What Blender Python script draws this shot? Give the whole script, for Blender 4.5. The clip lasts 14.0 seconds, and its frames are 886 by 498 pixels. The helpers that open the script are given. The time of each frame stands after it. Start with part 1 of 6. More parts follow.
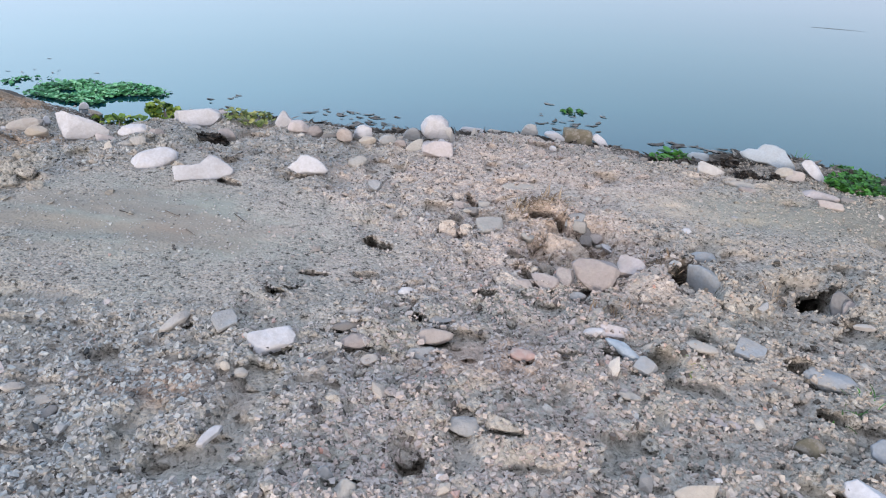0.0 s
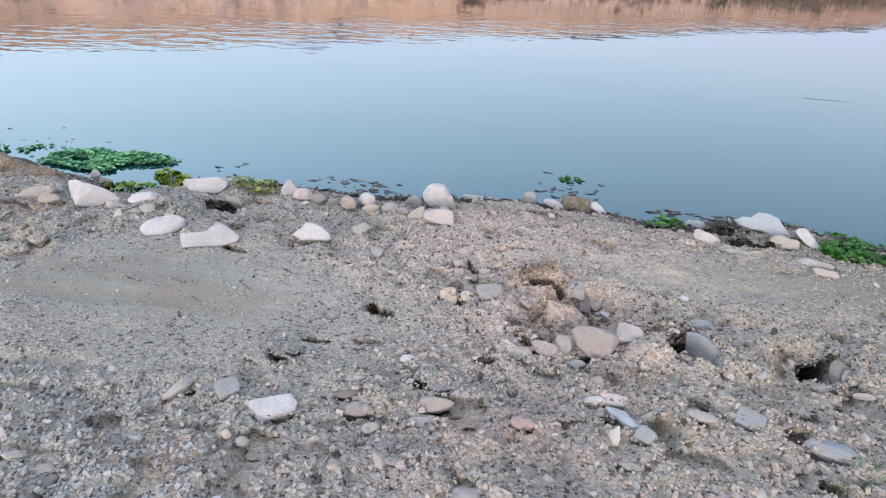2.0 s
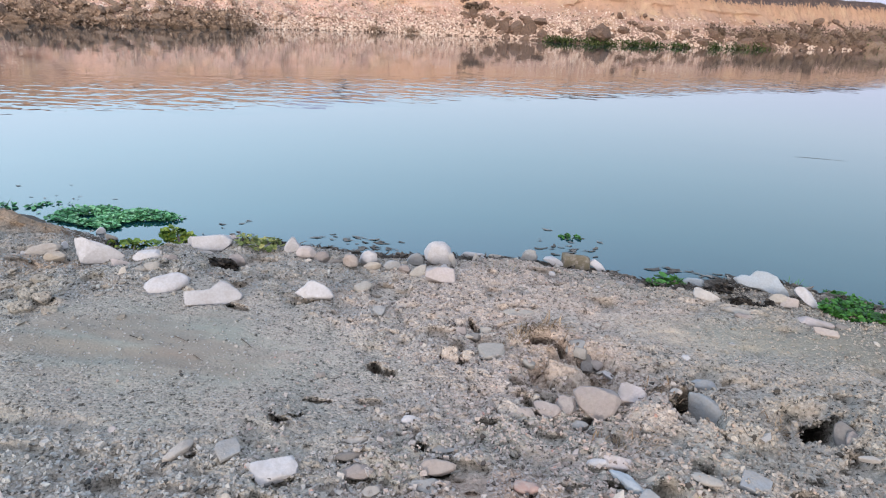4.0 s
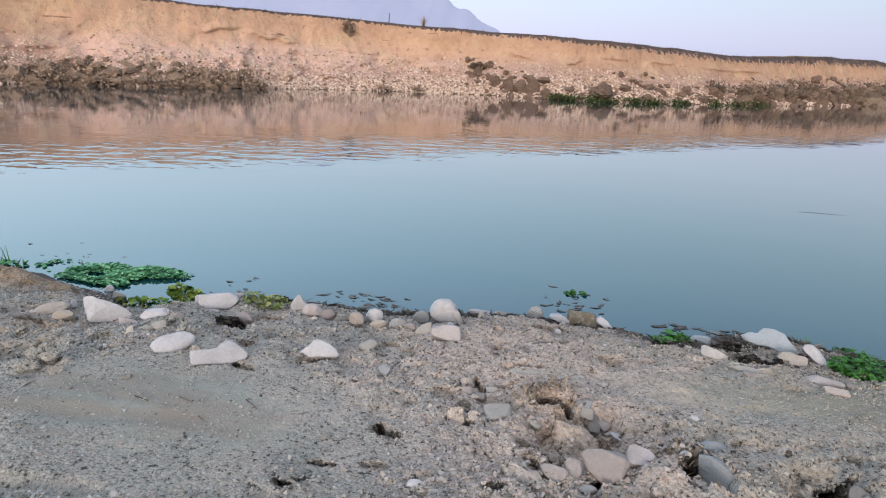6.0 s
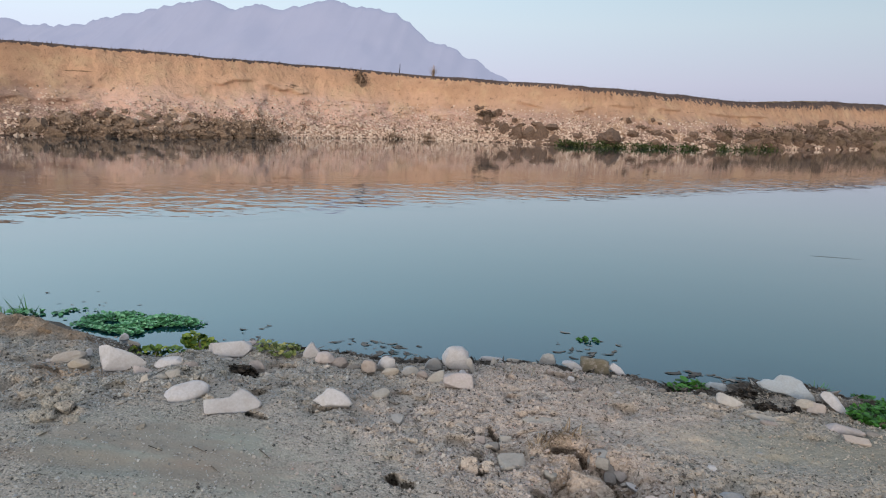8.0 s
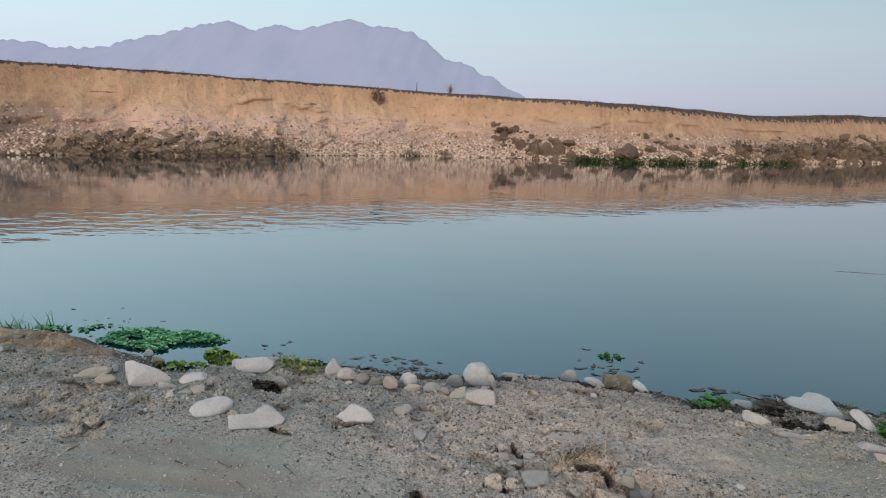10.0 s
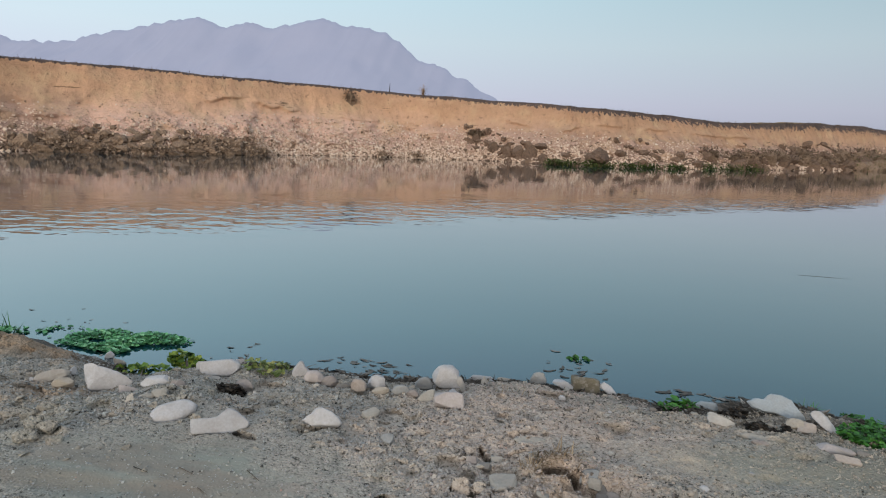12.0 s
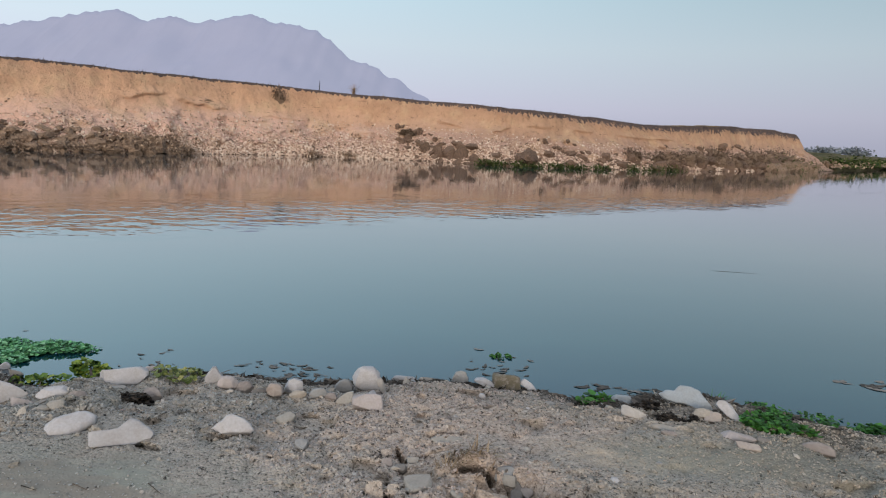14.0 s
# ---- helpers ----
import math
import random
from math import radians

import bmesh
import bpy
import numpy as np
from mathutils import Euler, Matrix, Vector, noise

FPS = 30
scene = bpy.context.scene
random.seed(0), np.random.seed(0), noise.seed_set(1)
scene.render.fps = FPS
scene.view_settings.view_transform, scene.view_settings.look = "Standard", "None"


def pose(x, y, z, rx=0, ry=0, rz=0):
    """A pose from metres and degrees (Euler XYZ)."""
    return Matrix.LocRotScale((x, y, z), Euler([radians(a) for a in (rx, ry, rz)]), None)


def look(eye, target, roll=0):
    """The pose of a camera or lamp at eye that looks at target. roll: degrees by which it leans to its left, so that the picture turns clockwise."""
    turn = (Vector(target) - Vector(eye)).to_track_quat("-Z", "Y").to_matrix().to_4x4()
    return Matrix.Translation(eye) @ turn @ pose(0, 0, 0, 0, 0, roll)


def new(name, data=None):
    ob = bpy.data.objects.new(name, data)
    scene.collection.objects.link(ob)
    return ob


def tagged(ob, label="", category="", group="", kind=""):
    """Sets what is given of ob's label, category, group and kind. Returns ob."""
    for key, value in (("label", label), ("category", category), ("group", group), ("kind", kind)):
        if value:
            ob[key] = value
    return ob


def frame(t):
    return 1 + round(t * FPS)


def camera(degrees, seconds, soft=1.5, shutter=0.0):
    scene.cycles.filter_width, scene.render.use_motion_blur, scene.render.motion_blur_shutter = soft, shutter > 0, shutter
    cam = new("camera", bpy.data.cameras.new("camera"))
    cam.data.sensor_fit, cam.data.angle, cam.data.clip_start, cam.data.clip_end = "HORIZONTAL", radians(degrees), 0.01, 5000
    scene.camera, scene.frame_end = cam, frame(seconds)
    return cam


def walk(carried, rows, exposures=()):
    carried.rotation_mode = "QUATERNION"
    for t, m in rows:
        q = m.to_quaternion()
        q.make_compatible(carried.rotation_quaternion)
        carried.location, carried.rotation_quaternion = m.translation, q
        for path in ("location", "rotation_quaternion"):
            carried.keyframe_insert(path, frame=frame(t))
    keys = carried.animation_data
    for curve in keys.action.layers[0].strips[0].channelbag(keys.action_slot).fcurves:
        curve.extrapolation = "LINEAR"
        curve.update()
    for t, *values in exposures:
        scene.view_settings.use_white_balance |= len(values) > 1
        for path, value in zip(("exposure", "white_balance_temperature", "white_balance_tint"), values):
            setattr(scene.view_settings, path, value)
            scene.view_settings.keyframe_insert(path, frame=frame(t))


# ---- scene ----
cam = camera(69.3, 14.0, soft=1.1)
PATH = [
    (0, (0.0, -0.018, 1.521), (-0.121, 1.691, 0.489), 3.2),
    (0.5, (0.002, -0.026, 1.533), (-0.122, 1.711, 0.549), 3.1),
    (1, (0.001, -0.033, 1.535), (-0.125, 1.729, 0.597), 3.2),
    (1.5, (0.002, -0.038, 1.547), (-0.133, 1.738, 0.637), 3.1),
    (2, (0.003, -0.05, 1.561), (-0.14, 1.749, 0.7), 3.1),
    (2.5, (0.0, -0.036, 1.558), (-0.149, 1.784, 0.743), 3.0),
    (3, (-0.006, -0.047, 1.568), (-0.157, 1.788, 0.786), 3.1),
    (5.5, (-0.001, -0.081, 1.616), (-0.177, 1.823, 1.031), 2.8),
    (6, (-0.001, -0.084, 1.623), (-0.19, 1.829, 1.074), 2.7),
    (6.5, (-0.003, -0.096, 1.63), (-0.207, 1.827, 1.122), 2.4),
    (7, (-0.003, -0.103, 1.635), (-0.218, 1.829, 1.163), 2.2),
    (7.5, (-0.006, -0.108, 1.641), (-0.23, 1.831, 1.203), 2.1),
    (8, (-0.006, -0.114, 1.644), (-0.237, 1.829, 1.23), 2.1),
    (10.3, (-0.04, -0.133, 1.646), (-0.347, 1.809, 1.281), 1.5),
    (10.5, (-0.048, -0.134, 1.652), (-0.372, 1.805, 1.283), 1.4),
    (11, (-0.06, -0.137, 1.651), (-0.416, 1.796, 1.282), 1.2),
    (11.5, (-0.05, -0.128, 1.648), (-0.353, 1.816, 1.291), 1.8),
    (12, (-0.019, -0.108, 1.643), (-0.219, 1.85, 1.285), 2.5),
    (12.5, (-0.011, -0.101, 1.638), (-0.197, 1.858, 1.28), 2.6),
    (13, (0.006, -0.093, 1.638), (-0.142, 1.87, 1.285), 2.5),
    (13.5, (0.029, -0.083, 1.637), (-0.046, 1.884, 1.285), 2.8),
    (14, (0.068, -0.072, 1.637), (0.073, 1.898, 1.289), 3.0),
]
EXPOSURES = [(0.0, 0.82, 5850, 12), (1.5, 0.77, 5880, 12), (3.0, 0.75, 5960, 12.5), (5.5, 0.56, 6000, 10), (6.5, 0.35, 6080, 10), (7.5, 0.20, 6150, 10), (8.0, 0.15, 6220, 8), (10.3, 0.01, 6230, 4), (12.5, 0.01, 6230, 4.5), (14.0, 0.03, 6280, 7.5)]
walk(cam, [(t, look(eye, target, roll)) for t, eye, target, roll in PATH], EXPOSURES)

# ---- world, sun ----
world = bpy.data.worlds.new("dusk_sky")
scene.world = world
world.use_nodes = True
wn, wl = world.node_tree.nodes, world.node_tree.links
sky = wn.new("ShaderNodeTexSky")
sky.sky_type, sky.sun_disc = "NISHITA", False
sky.sun_elevation, sky.sun_rotation = radians(14), radians(190)
sky.dust_density, sky.air_density, sky.ozone_density = 2.5, 1.0, 1.5
back = wn["Background"]
back.inputs["Strength"].default_value = 0.12
# evening haze: pink-lavender low down, pale blue above, all round
wtc, wsep, wramp = wn.new("ShaderNodeTexCoord"), wn.new("ShaderNodeSeparateXYZ"), wn.new("ShaderNodeValToRGB")
wl.new(wtc.outputs["Generated"], wsep.inputs[0])
wl.new(wsep.outputs["Z"], wramp.inputs[0])
ramp = wramp.color_ramp
ramp.elements[0].position, ramp.elements[0].color = 0.0, (4.3, 4.3, 5.45, 1)
ramp.elements[1].position, ramp.elements[1].color = 0.80, (5.4, 5.9, 6.6, 1)
for at, c in ((0.05, (5.05, 4.95, 6.1)), (0.13, (5.2, 5.78, 6.35)), (0.21, (4.68, 5.9, 6.5)), (0.30, (3.95, 5.5, 6.25)), (0.43, (2.55, 3.65, 4.9))):
    e = ramp.elements.new(at)
    e.color = (*c, 1)
# the afterglow side, away from the river, is warmer
wglow, wside = wn.new("ShaderNodeMix"), wn.new("ShaderNodeMapRange")
wglow.data_type = "RGBA"
wside.interpolation_type = "SMOOTHSTEP"
for key, v in (("From Min", 0.25), ("From Max", -0.75), ("To Min", 0.0), ("To Max", 1.0)):
    wside.inputs[key].default_value = v
wl.new(wsep.outputs["Y"], wside.inputs["Value"])
wl.new(wside.outputs["Result"], wglow.inputs["Factor"])
# and the sky is a little brighter to the left than to the right
wlean, wtone = wn.new("ShaderNodeMapRange"), wn.new("ShaderNodeVectorMath")
for key, v in (("From Min", 0.7), ("From Max", -0.7), ("To Min", 0.75), ("To Max", 1.23)):
    wlean.inputs[key].default_value = v
wtone.operation = "SCALE"
wl.new(wsep.outputs["X"], wlean.inputs["Value"])
wl.new(wramp.outputs[0], wtone.inputs[0])
whigh, wrise, wscale = wn.new("ShaderNodeMapRange"), wn.new("ShaderNodeMapRange"), wn.new("ShaderNodeMix")
for key, v in (("From Min", 0.7), ("From Max", -0.7), ("To Min", 0.52), ("To Max", 1.46)):
    whigh.inputs[key].default_value = v
for key, v in (("From Min", 0.14), ("From Max", 0.34), ("To Min", 0.0), ("To Max", 1.0)):
    wrise.inputs[key].default_value = v
wl.new(wsep.outputs["X"], whigh.inputs["Value"])
wl.new(wsep.outputs["Z"], wrise.inputs["Value"])
wl.new(wrise.outputs["Result"], wscale.inputs["Factor"])
wl.new(wlean.outputs["Result"], wscale.inputs["A"])
wl.new(whigh.outputs["Result"], wscale.inputs["B"])
wl.new(wscale.outputs["Result"], wtone.inputs["Scale"])
wl.new(wtone.outputs[0], wglow.inputs["A"])
wglow.inputs["B"].default_value = (7.2, 6.7, 6.3, 1)
wmix = wn.new("ShaderNodeMix")
wmix.data_type = "RGBA"
wmix.inputs["Factor"].default_value = 0.9
wl.new(sky.outputs[0], wmix.inputs["A"])
wl.new(wglow.outputs["Result"], wmix.inputs["B"])
wl.new(wmix.outputs["Result"], back.inputs["Color"])

sun = new("sun", bpy.data.lights.new("sun", "SUN"))
sun.data.energy, sun.data.angle, sun.data.color = 1.5, radians(12), (1.0, 0.82, 0.64)
sun.matrix_world = look((-2, -12, 3.0), (0, 0, 0))

# ---- materials ----
MATS = {}


def node(nt, kind, **sets):
    n = nt.nodes.new("ShaderNode" + kind)
    for k, v in sets.items():
        n.inputs[k.replace("_", " ")].default_value = v
    return n


def noise_of(nt, vec, scale, detail=3, rough=0.55):
    n = node(nt, "TexNoise", Scale=scale, Detail=detail, Roughness=rough)
    nt.links.new(vec, n.inputs["Vector"])
    return n.outputs["Fac"]


def ramp_of(nt, fac, stops):
    r = nt.nodes.new("ShaderNodeValToRGB")
    while len(r.color_ramp.elements) < len(stops):
        r.color_ramp.elements.new(0.5)
    for e, (p, c) in zip(r.color_ramp.elements, stops):
        e.position = p
        e.color = (*c, 1) if len(c) == 3 else c
    nt.links.new(fac, r.inputs[0])
    return r.outputs[0]


def mix_of(nt, fac, a, b, blend="MIX"):
    m = nt.nodes.new("ShaderNodeMix")
    m.data_type, m.blend_type = "RGBA", blend
    for v, s in ((fac, "Factor"), (a, "A"), (b, "B")):
        if isinstance(v, (int, float)):
            m.inputs[s].default_value = v
        elif isinstance(v, tuple):
            m.inputs[s].default_value = (*v, 1)
        else:
            nt.links.new(v, m.inputs[s])
    return m.outputs["Result"]


def math_of(nt, op, a, b=0.0, clamp=False):
    m = nt.nodes.new("ShaderNodeMath")
    m.operation, m.use_clamp = op, clamp
    for k, v in enumerate((a, b)):
        if isinstance(v, (int, float)):
            m.inputs[k].default_value = v
        else:
            nt.links.new(v, m.inputs[k])
    return m.outputs[0]


def bump_of(nt, bsdf, height, strength, distance):
    b = node(nt, "Bump", Strength=strength, Distance=distance)
    nt.links.new(height, b.inputs["Height"])
    nt.links.new(b.outputs[0], bsdf.inputs["Normal"])


def start(name, roughness=0.9, specular=0.3):
    m = bpy.data.materials.new(name)
    m.use_nodes = True
    b = m.node_tree.nodes["Principled BSDF"]
    b.inputs["Roughness"].default_value = roughness
    b.inputs["Specular IOR Level"].default_value = specular
    MATS[name] = m
    return m, m.node_tree, b


def grey(v):
    return (v, v, v)


def stone_material(name, colour, stain, veins=0.25, dusty=0.45, relief=0.7):
    m, nt, b = start(name, 0.82, 0.3)
    tc, info = nt.nodes.new("ShaderNodeTexCoord"), nt.nodes.new("ShaderNodeObjectInfo")
    off = nt.nodes.new("ShaderNodeVectorMath")
    off.operation = "ADD"
    nt.links.new(tc.outputs["Object"], off.inputs[0])
    rnd = math_of(nt, "MULTIPLY", info.outputs["Random"], 50.0)
    nt.links.new(rnd, off.inputs[1])
    v = off.outputs[0]
    blot = ramp_of(nt, noise_of(nt, v, 13, 5, 0.65), [(0.42, grey(0)), (0.62, grey(1.3))])
    col = mix_of(nt, math_of(nt, "MULTIPLY", blot, veins * 2), colour, stain)
    grain = ramp_of(nt, noise_of(nt, v, 90, 3), [(0.3, grey(0.90)), (0.7, grey(1.06))])
    col = mix_of(nt, 1.0, col, grain, "MULTIPLY")
    dust = ramp_of(nt, noise_of(nt, v, 26, 5, 0.7), [(0.46, grey(0)), (0.62, grey(dusty))])
    col = mix_of(nt, dust, col, (0.40, 0.375, 0.355))
    tone = ramp_of(nt, info.outputs["Random"], [(0, grey(0.86)), (1, grey(1.06))])
    col = mix_of(nt, 1.0, col, tone, "MULTIPLY")
    nt.links.new(col, b.inputs["Base Color"])
    h = math_of(nt, "ADD", noise_of(nt, v, 30, 4), math_of(nt, "MULTIPLY", noise_of(nt, v, 110, 2), 0.12))
    bump_of(nt, b, h, relief, 0.012)


stone_material("white", (0.49, 0.492, 0.528), (0.41, 0.40, 0.42), 0.25, 0.15, 0.35)
stone_material("buff", (0.45, 0.43, 0.415), (0.36, 0.325, 0.30))
stone_material("rose", (0.45, 0.415, 0.43), (0.36, 0.325, 0.325))
stone_material("grey", (0.334, 0.326, 0.312), (0.273, 0.255, 0.238))
stone_material("bluegrey", (0.299, 0.312, 0.33), (0.255, 0.251, 0.251), 0.25, 0.2)
stone_material("ice", (0.34, 0.385, 0.44), (0.28, 0.305, 0.33), 0.2, 0.1, 0.4)
stone_material("blue", (0.255, 0.28, 0.315), (0.24, 0.235, 0.23), 0.25, 0.25)
stone_material("slate", (0.20, 0.195, 0.195), (0.16, 0.145, 0.14), 0.25, 0.15)
stone_material("brown", (0.30, 0.27, 0.268), (0.235, 0.208, 0.205))
stone_material("ochre", (0.39, 0.345, 0.325), (0.34, 0.285, 0.26))
stone_material("sand", (0.41, 0.375, 0.335), (0.35, 0.31, 0.265))
stone_material("red", (0.37, 0.255, 0.235), (0.35, 0.275, 0.25))
stone_material("moss", (0.15, 0.135, 0.10), (0.10, 0.085, 0.06))


def ground_material():
    m, nt, b = start("ground_gravel", 0.95, 0.15)
    geo = nt.nodes.new("ShaderNodeNewGeometry")
    p = geo.outputs["Position"]
    big = ramp_of(nt, noise_of(nt, p, 1.1, 4), [(0.35, (0.335, 0.318, 0.293)), (0.52, (0.378, 0.352, 0.320)), (0.66, (0.415, 0.378, 0.342))])
    patch = ramp_of(nt, noise_of(nt, p, 5.5, 4, 0.65), [(0.50, grey(0)), (0.66, grey(1))])
    col = mix_of(nt, math_of(nt, "MULTIPLY", patch, 0.35), big, (0.27, 0.235, 0.212))
    cool = ramp_of(nt, noise_of(nt, p, 2.7, 3), [(0.45, grey(0)), (0.65, grey(0.6))])
    col = mix_of(nt, cool, col, (0.312, 0.318, 0.294))
    vor = node(nt, "TexVoronoi", Scale=85.0)
    nt.links.new(p, vor.inputs["Vector"])
    sep = nt.nodes.new("ShaderNodeSeparateColor")
    nt.links.new(vor.outputs["Color"], sep.inputs[0])
    cell = ramp_of(nt, sep.outputs[0], [(0, grey(0.74)), (0.3, grey(0.95)), (0.88, grey(1.05)), (1, grey(1.25))])
    # fans of smooth silt and sand
    def fan(scale, shift):
        far = nt.nodes.new("ShaderNodeVectorMath")
        far.operation = "MULTIPLY_ADD"
        nt.links.new(p, far.inputs[0])
        far.inputs[1].default_value, far.inputs[2].default_value = scale, shift
        ln = nt.nodes.new("ShaderNodeVectorMath")
        ln.operation = "LENGTH"
        nt.links.new(far.outputs[0], ln.inputs[0])
        edge = math_of(nt, "ADD", ln.outputs["Value"], math_of(nt, "MULTIPLY", noise_of(nt, p, 4, 4), 0.9))
        return ramp_of(nt, edge, [(0.7, grey(1)), (1.05, grey(0))])

    sl = nt.nodes.new("ShaderNodeMapping")
    sl.inputs["Scale"].default_value = (0.9, 4.5, 1)
    nt.links.new(p, sl.inputs[0])
    silt = math_of(nt, "MAXIMUM", fan((0.77, 1.33, 0), (1.04, -2.8, 0)), math_of(nt, "MULTIPLY", fan((0.8, 2.6, 0), (-1.0, -7.0, 0)), 0.6))
    col = mix_of(nt, math_of(nt, "MULTIPLY", silt, 0.75), col, mix_of(nt, ramp_of(nt, noise_of(nt, sl.outputs[0], 1.0, 4), [(0.52, grey(0)), (0.62, grey(0.8))]), (0.268, 0.288, 0.258), (0.255, 0.22, 0.188)))
    cellmix = mix_of(nt, math_of(nt, "MULTIPLY", silt, 0.92), cell, grey(0.97))
    col = mix_of(nt, 1.0, col, cellmix, "MULTIPLY")
    # dark specks: the shade in gaps between crumbs, put into the colour
    speck = ramp_of(nt, noise_of(nt, p, 48, 3, 0.65), [(0.34, grey(0.20)), (0.44, grey(0.95)), (0.75, grey(1.14))])
    col = mix_of(nt, math_of(nt, "SUBTRACT", 1.0, math_of(nt, "MULTIPLY", silt, 0.85)), col, mix_of(nt, 1.0, col, speck, "MULTIPLY"))
    sand = fan((0.8, 2.2, 0), (-1.05, -6.0, 0))
    col = mix_of(nt, math_of(nt, "MULTIPLY", sand, 0.6), col, mix_of(nt, 1.0, cellmix, (0.325, 0.305, 0.257), "MULTIPLY"))
    # paler pinkish dry earth, also lightened in colour because it faces the sun
    crest = fan((0.50, 0.48, 0), (-0.05, -1.32, 0))
    col = mix_of(nt, math_of(nt, "MULTIPLY", crest, 0.92), col, mix_of(nt, 1.0, col, (1.42, 1.30, 1.275), "MULTIPLY"))
    # right shore dimmed in its base colour; that side of the view is dark
    shore_dim = fan((0.8, 1.6, 0), (-1.68, -5.1, 0))
    col = mix_of(nt, math_of(nt, "MULTIPLY", shore_dim, 0.8), col, mix_of(nt, 1.0, col, (0.66, 0.64, 0.58), "MULTIPLY"))
    rise = fan((1.1, 2.2, 0), (3.3, -8.2, 0))
    col = mix_of(nt, math_of(nt, "MULTIPLY", rise, 0.7), col, (0.27, 0.205, 0.155))
    # patches of bare brown earth, a reddish one near the feet, the heap by the water; the second only dims the right
    # side in its colour
    for scale, shift, tint, much in (((1.1, 5.0, 0), (1.90, -9.9, 0), (0.29, 0.235, 0.19), 0.5), ((0.8, 1.5, 0), (-1.45, -4.1, 0), (0.25, 0.24, 0.205), 0.75), ((1.6, 5.5, 0), (1.92, -10.9, 0), (0.28, 0.225, 0.185), 0.6), ((2.2, 5.0, 0), (1.78, -6.0, 0), (0.30, 0.235, 0.20), 0.7), ((2.0, 4.0, 0), (-0.16, -5.8, 0), (0.45, 0.33, 0.27), 0.6), ((1.8, 2.0, 0), (-0.55, -4.6, 0), (0.43, 0.345, 0.28), 0.55), ((0.9, 1.6, 0), (2.97, -5.8, 0), (0.33, 0.255, 0.19), 0.8), ((1.8, 3.2, 0), (4.35, -9.45, 0), (0.36, 0.28, 0.215), 0.7)):
        col = mix_of(nt, math_of(nt, "MULTIPLY", fan(scale, shift), much), col, mix_of(nt, 1.0, cellmix, tint, "MULTIPLY"))
    # damp margin along the water
    xyz = nt.nodes.new("ShaderNodeSeparateXYZ")
    nt.links.new(p, xyz.inputs[0])
    wet = ramp_of(nt, math_of(nt, "ADD", math_of(nt, "SUBTRACT", math_of(nt, "MULTIPLY", xyz.outputs["Z"], 4.0), ramp_of(nt, math_of(nt, "MULTIPLY", xyz.outputs["X"], 0.3), [(0.22, grey(0)), (0.42, grey(0.34))])), math_of(nt, "MULTIPLY", noise_of(nt, p, 7, 3), 0.5)), [(0.35, grey(1)), (0.62, grey(0))])
    col = mix_of(nt, math_of(nt, "MULTIPLY", wet, 0.85), col, (0.085, 0.075, 0.068))
    nt.links.new(col, b.inputs["Base Color"])
    h = math_of(nt, "ADD", math_of(nt, "MULTIPLY", vor.outputs["Distance"], -0.8), noise_of(nt, p, 48, 5, 0.7))
    h = math_of(nt, "MULTIPLY", h, math_of(nt, "SUBTRACT", 1.0, math_of(nt, "MULTIPLY", silt, 0.8)))
    bump_of(nt, b, h, 0.9, 0.011)


def pebble_material():
    m, nt, b = start("pebbles", 0.85, 0.25)
    geo = nt.nodes.new("ShaderNodeNewGeometry")
    col = ramp_of(nt, geo.outputs["Random Per Island"], [(0, (0.06, 0.056, 0.054)), (0.08, (0.15, 0.14, 0.135)), (0.14, (0.33, 0.305, 0.29)), (0.3, (0.37, 0.335, 0.315)), (0.45, (0.35, 0.343, 0.34)), (0.6, (0.42, 0.37, 0.345)), (0.75, (0.37, 0.362, 0.36)), (0.90, (0.45, 0.42, 0.40)), (0.985, (0.47, 0.445, 0.425)), (1, (0.43, 0.28, 0.245))])
    grain = ramp_of(nt, noise_of(nt, geo.outputs["Position"], 130, 2), [(0.3, grey(0.8)), (0.7, grey(1.12))])
    xyz = nt.nodes.new("ShaderNodeSeparateXYZ")
    nt.links.new(geo.outputs["Position"], xyz.inputs[0])
    drift = math_of(nt, "ADD", math_of(nt, "MULTIPLY", xyz.outputs["X"], 0.35), math_of(nt, "MULTIPLY", math_of(nt, "SUBTRACT", noise_of(nt, geo.outputs["Position"], 1.3, 3), 0.5), 0.8))
    kind = ramp_of(nt, math_of(nt, "ADD", drift, 0.5), [(0.18, (0.95, 1.03, 1.07)), (0.45, (1.07, 1.03, 1.03)), (0.62, (1.09, 1.02, 0.99)), (0.95, (1.03, 1.0, 0.91))])
    col = mix_of(nt, 1.0, col, kind, "MULTIPLY")
    nt.links.new(mix_of(nt, 1.0, col, grain, "MULTIPLY"), b.inputs["Base Color"])


def cobble_material():
    m, nt, b = start("cobbles", 0.9, 0.2)
    geo = nt.nodes.new("ShaderNodeNewGeometry")
    col = ramp_of(nt, geo.outputs["Random Per Island"], [(0, (0.10, 0.07, 0.05)), (0.18, (0.36, 0.26, 0.21)), (0.5, (0.60, 0.46, 0.38)), (0.8, (0.68, 0.555, 0.475)), (1, (0.74, 0.65, 0.58))])
    nt.links.new(col, b.inputs["Base Color"])


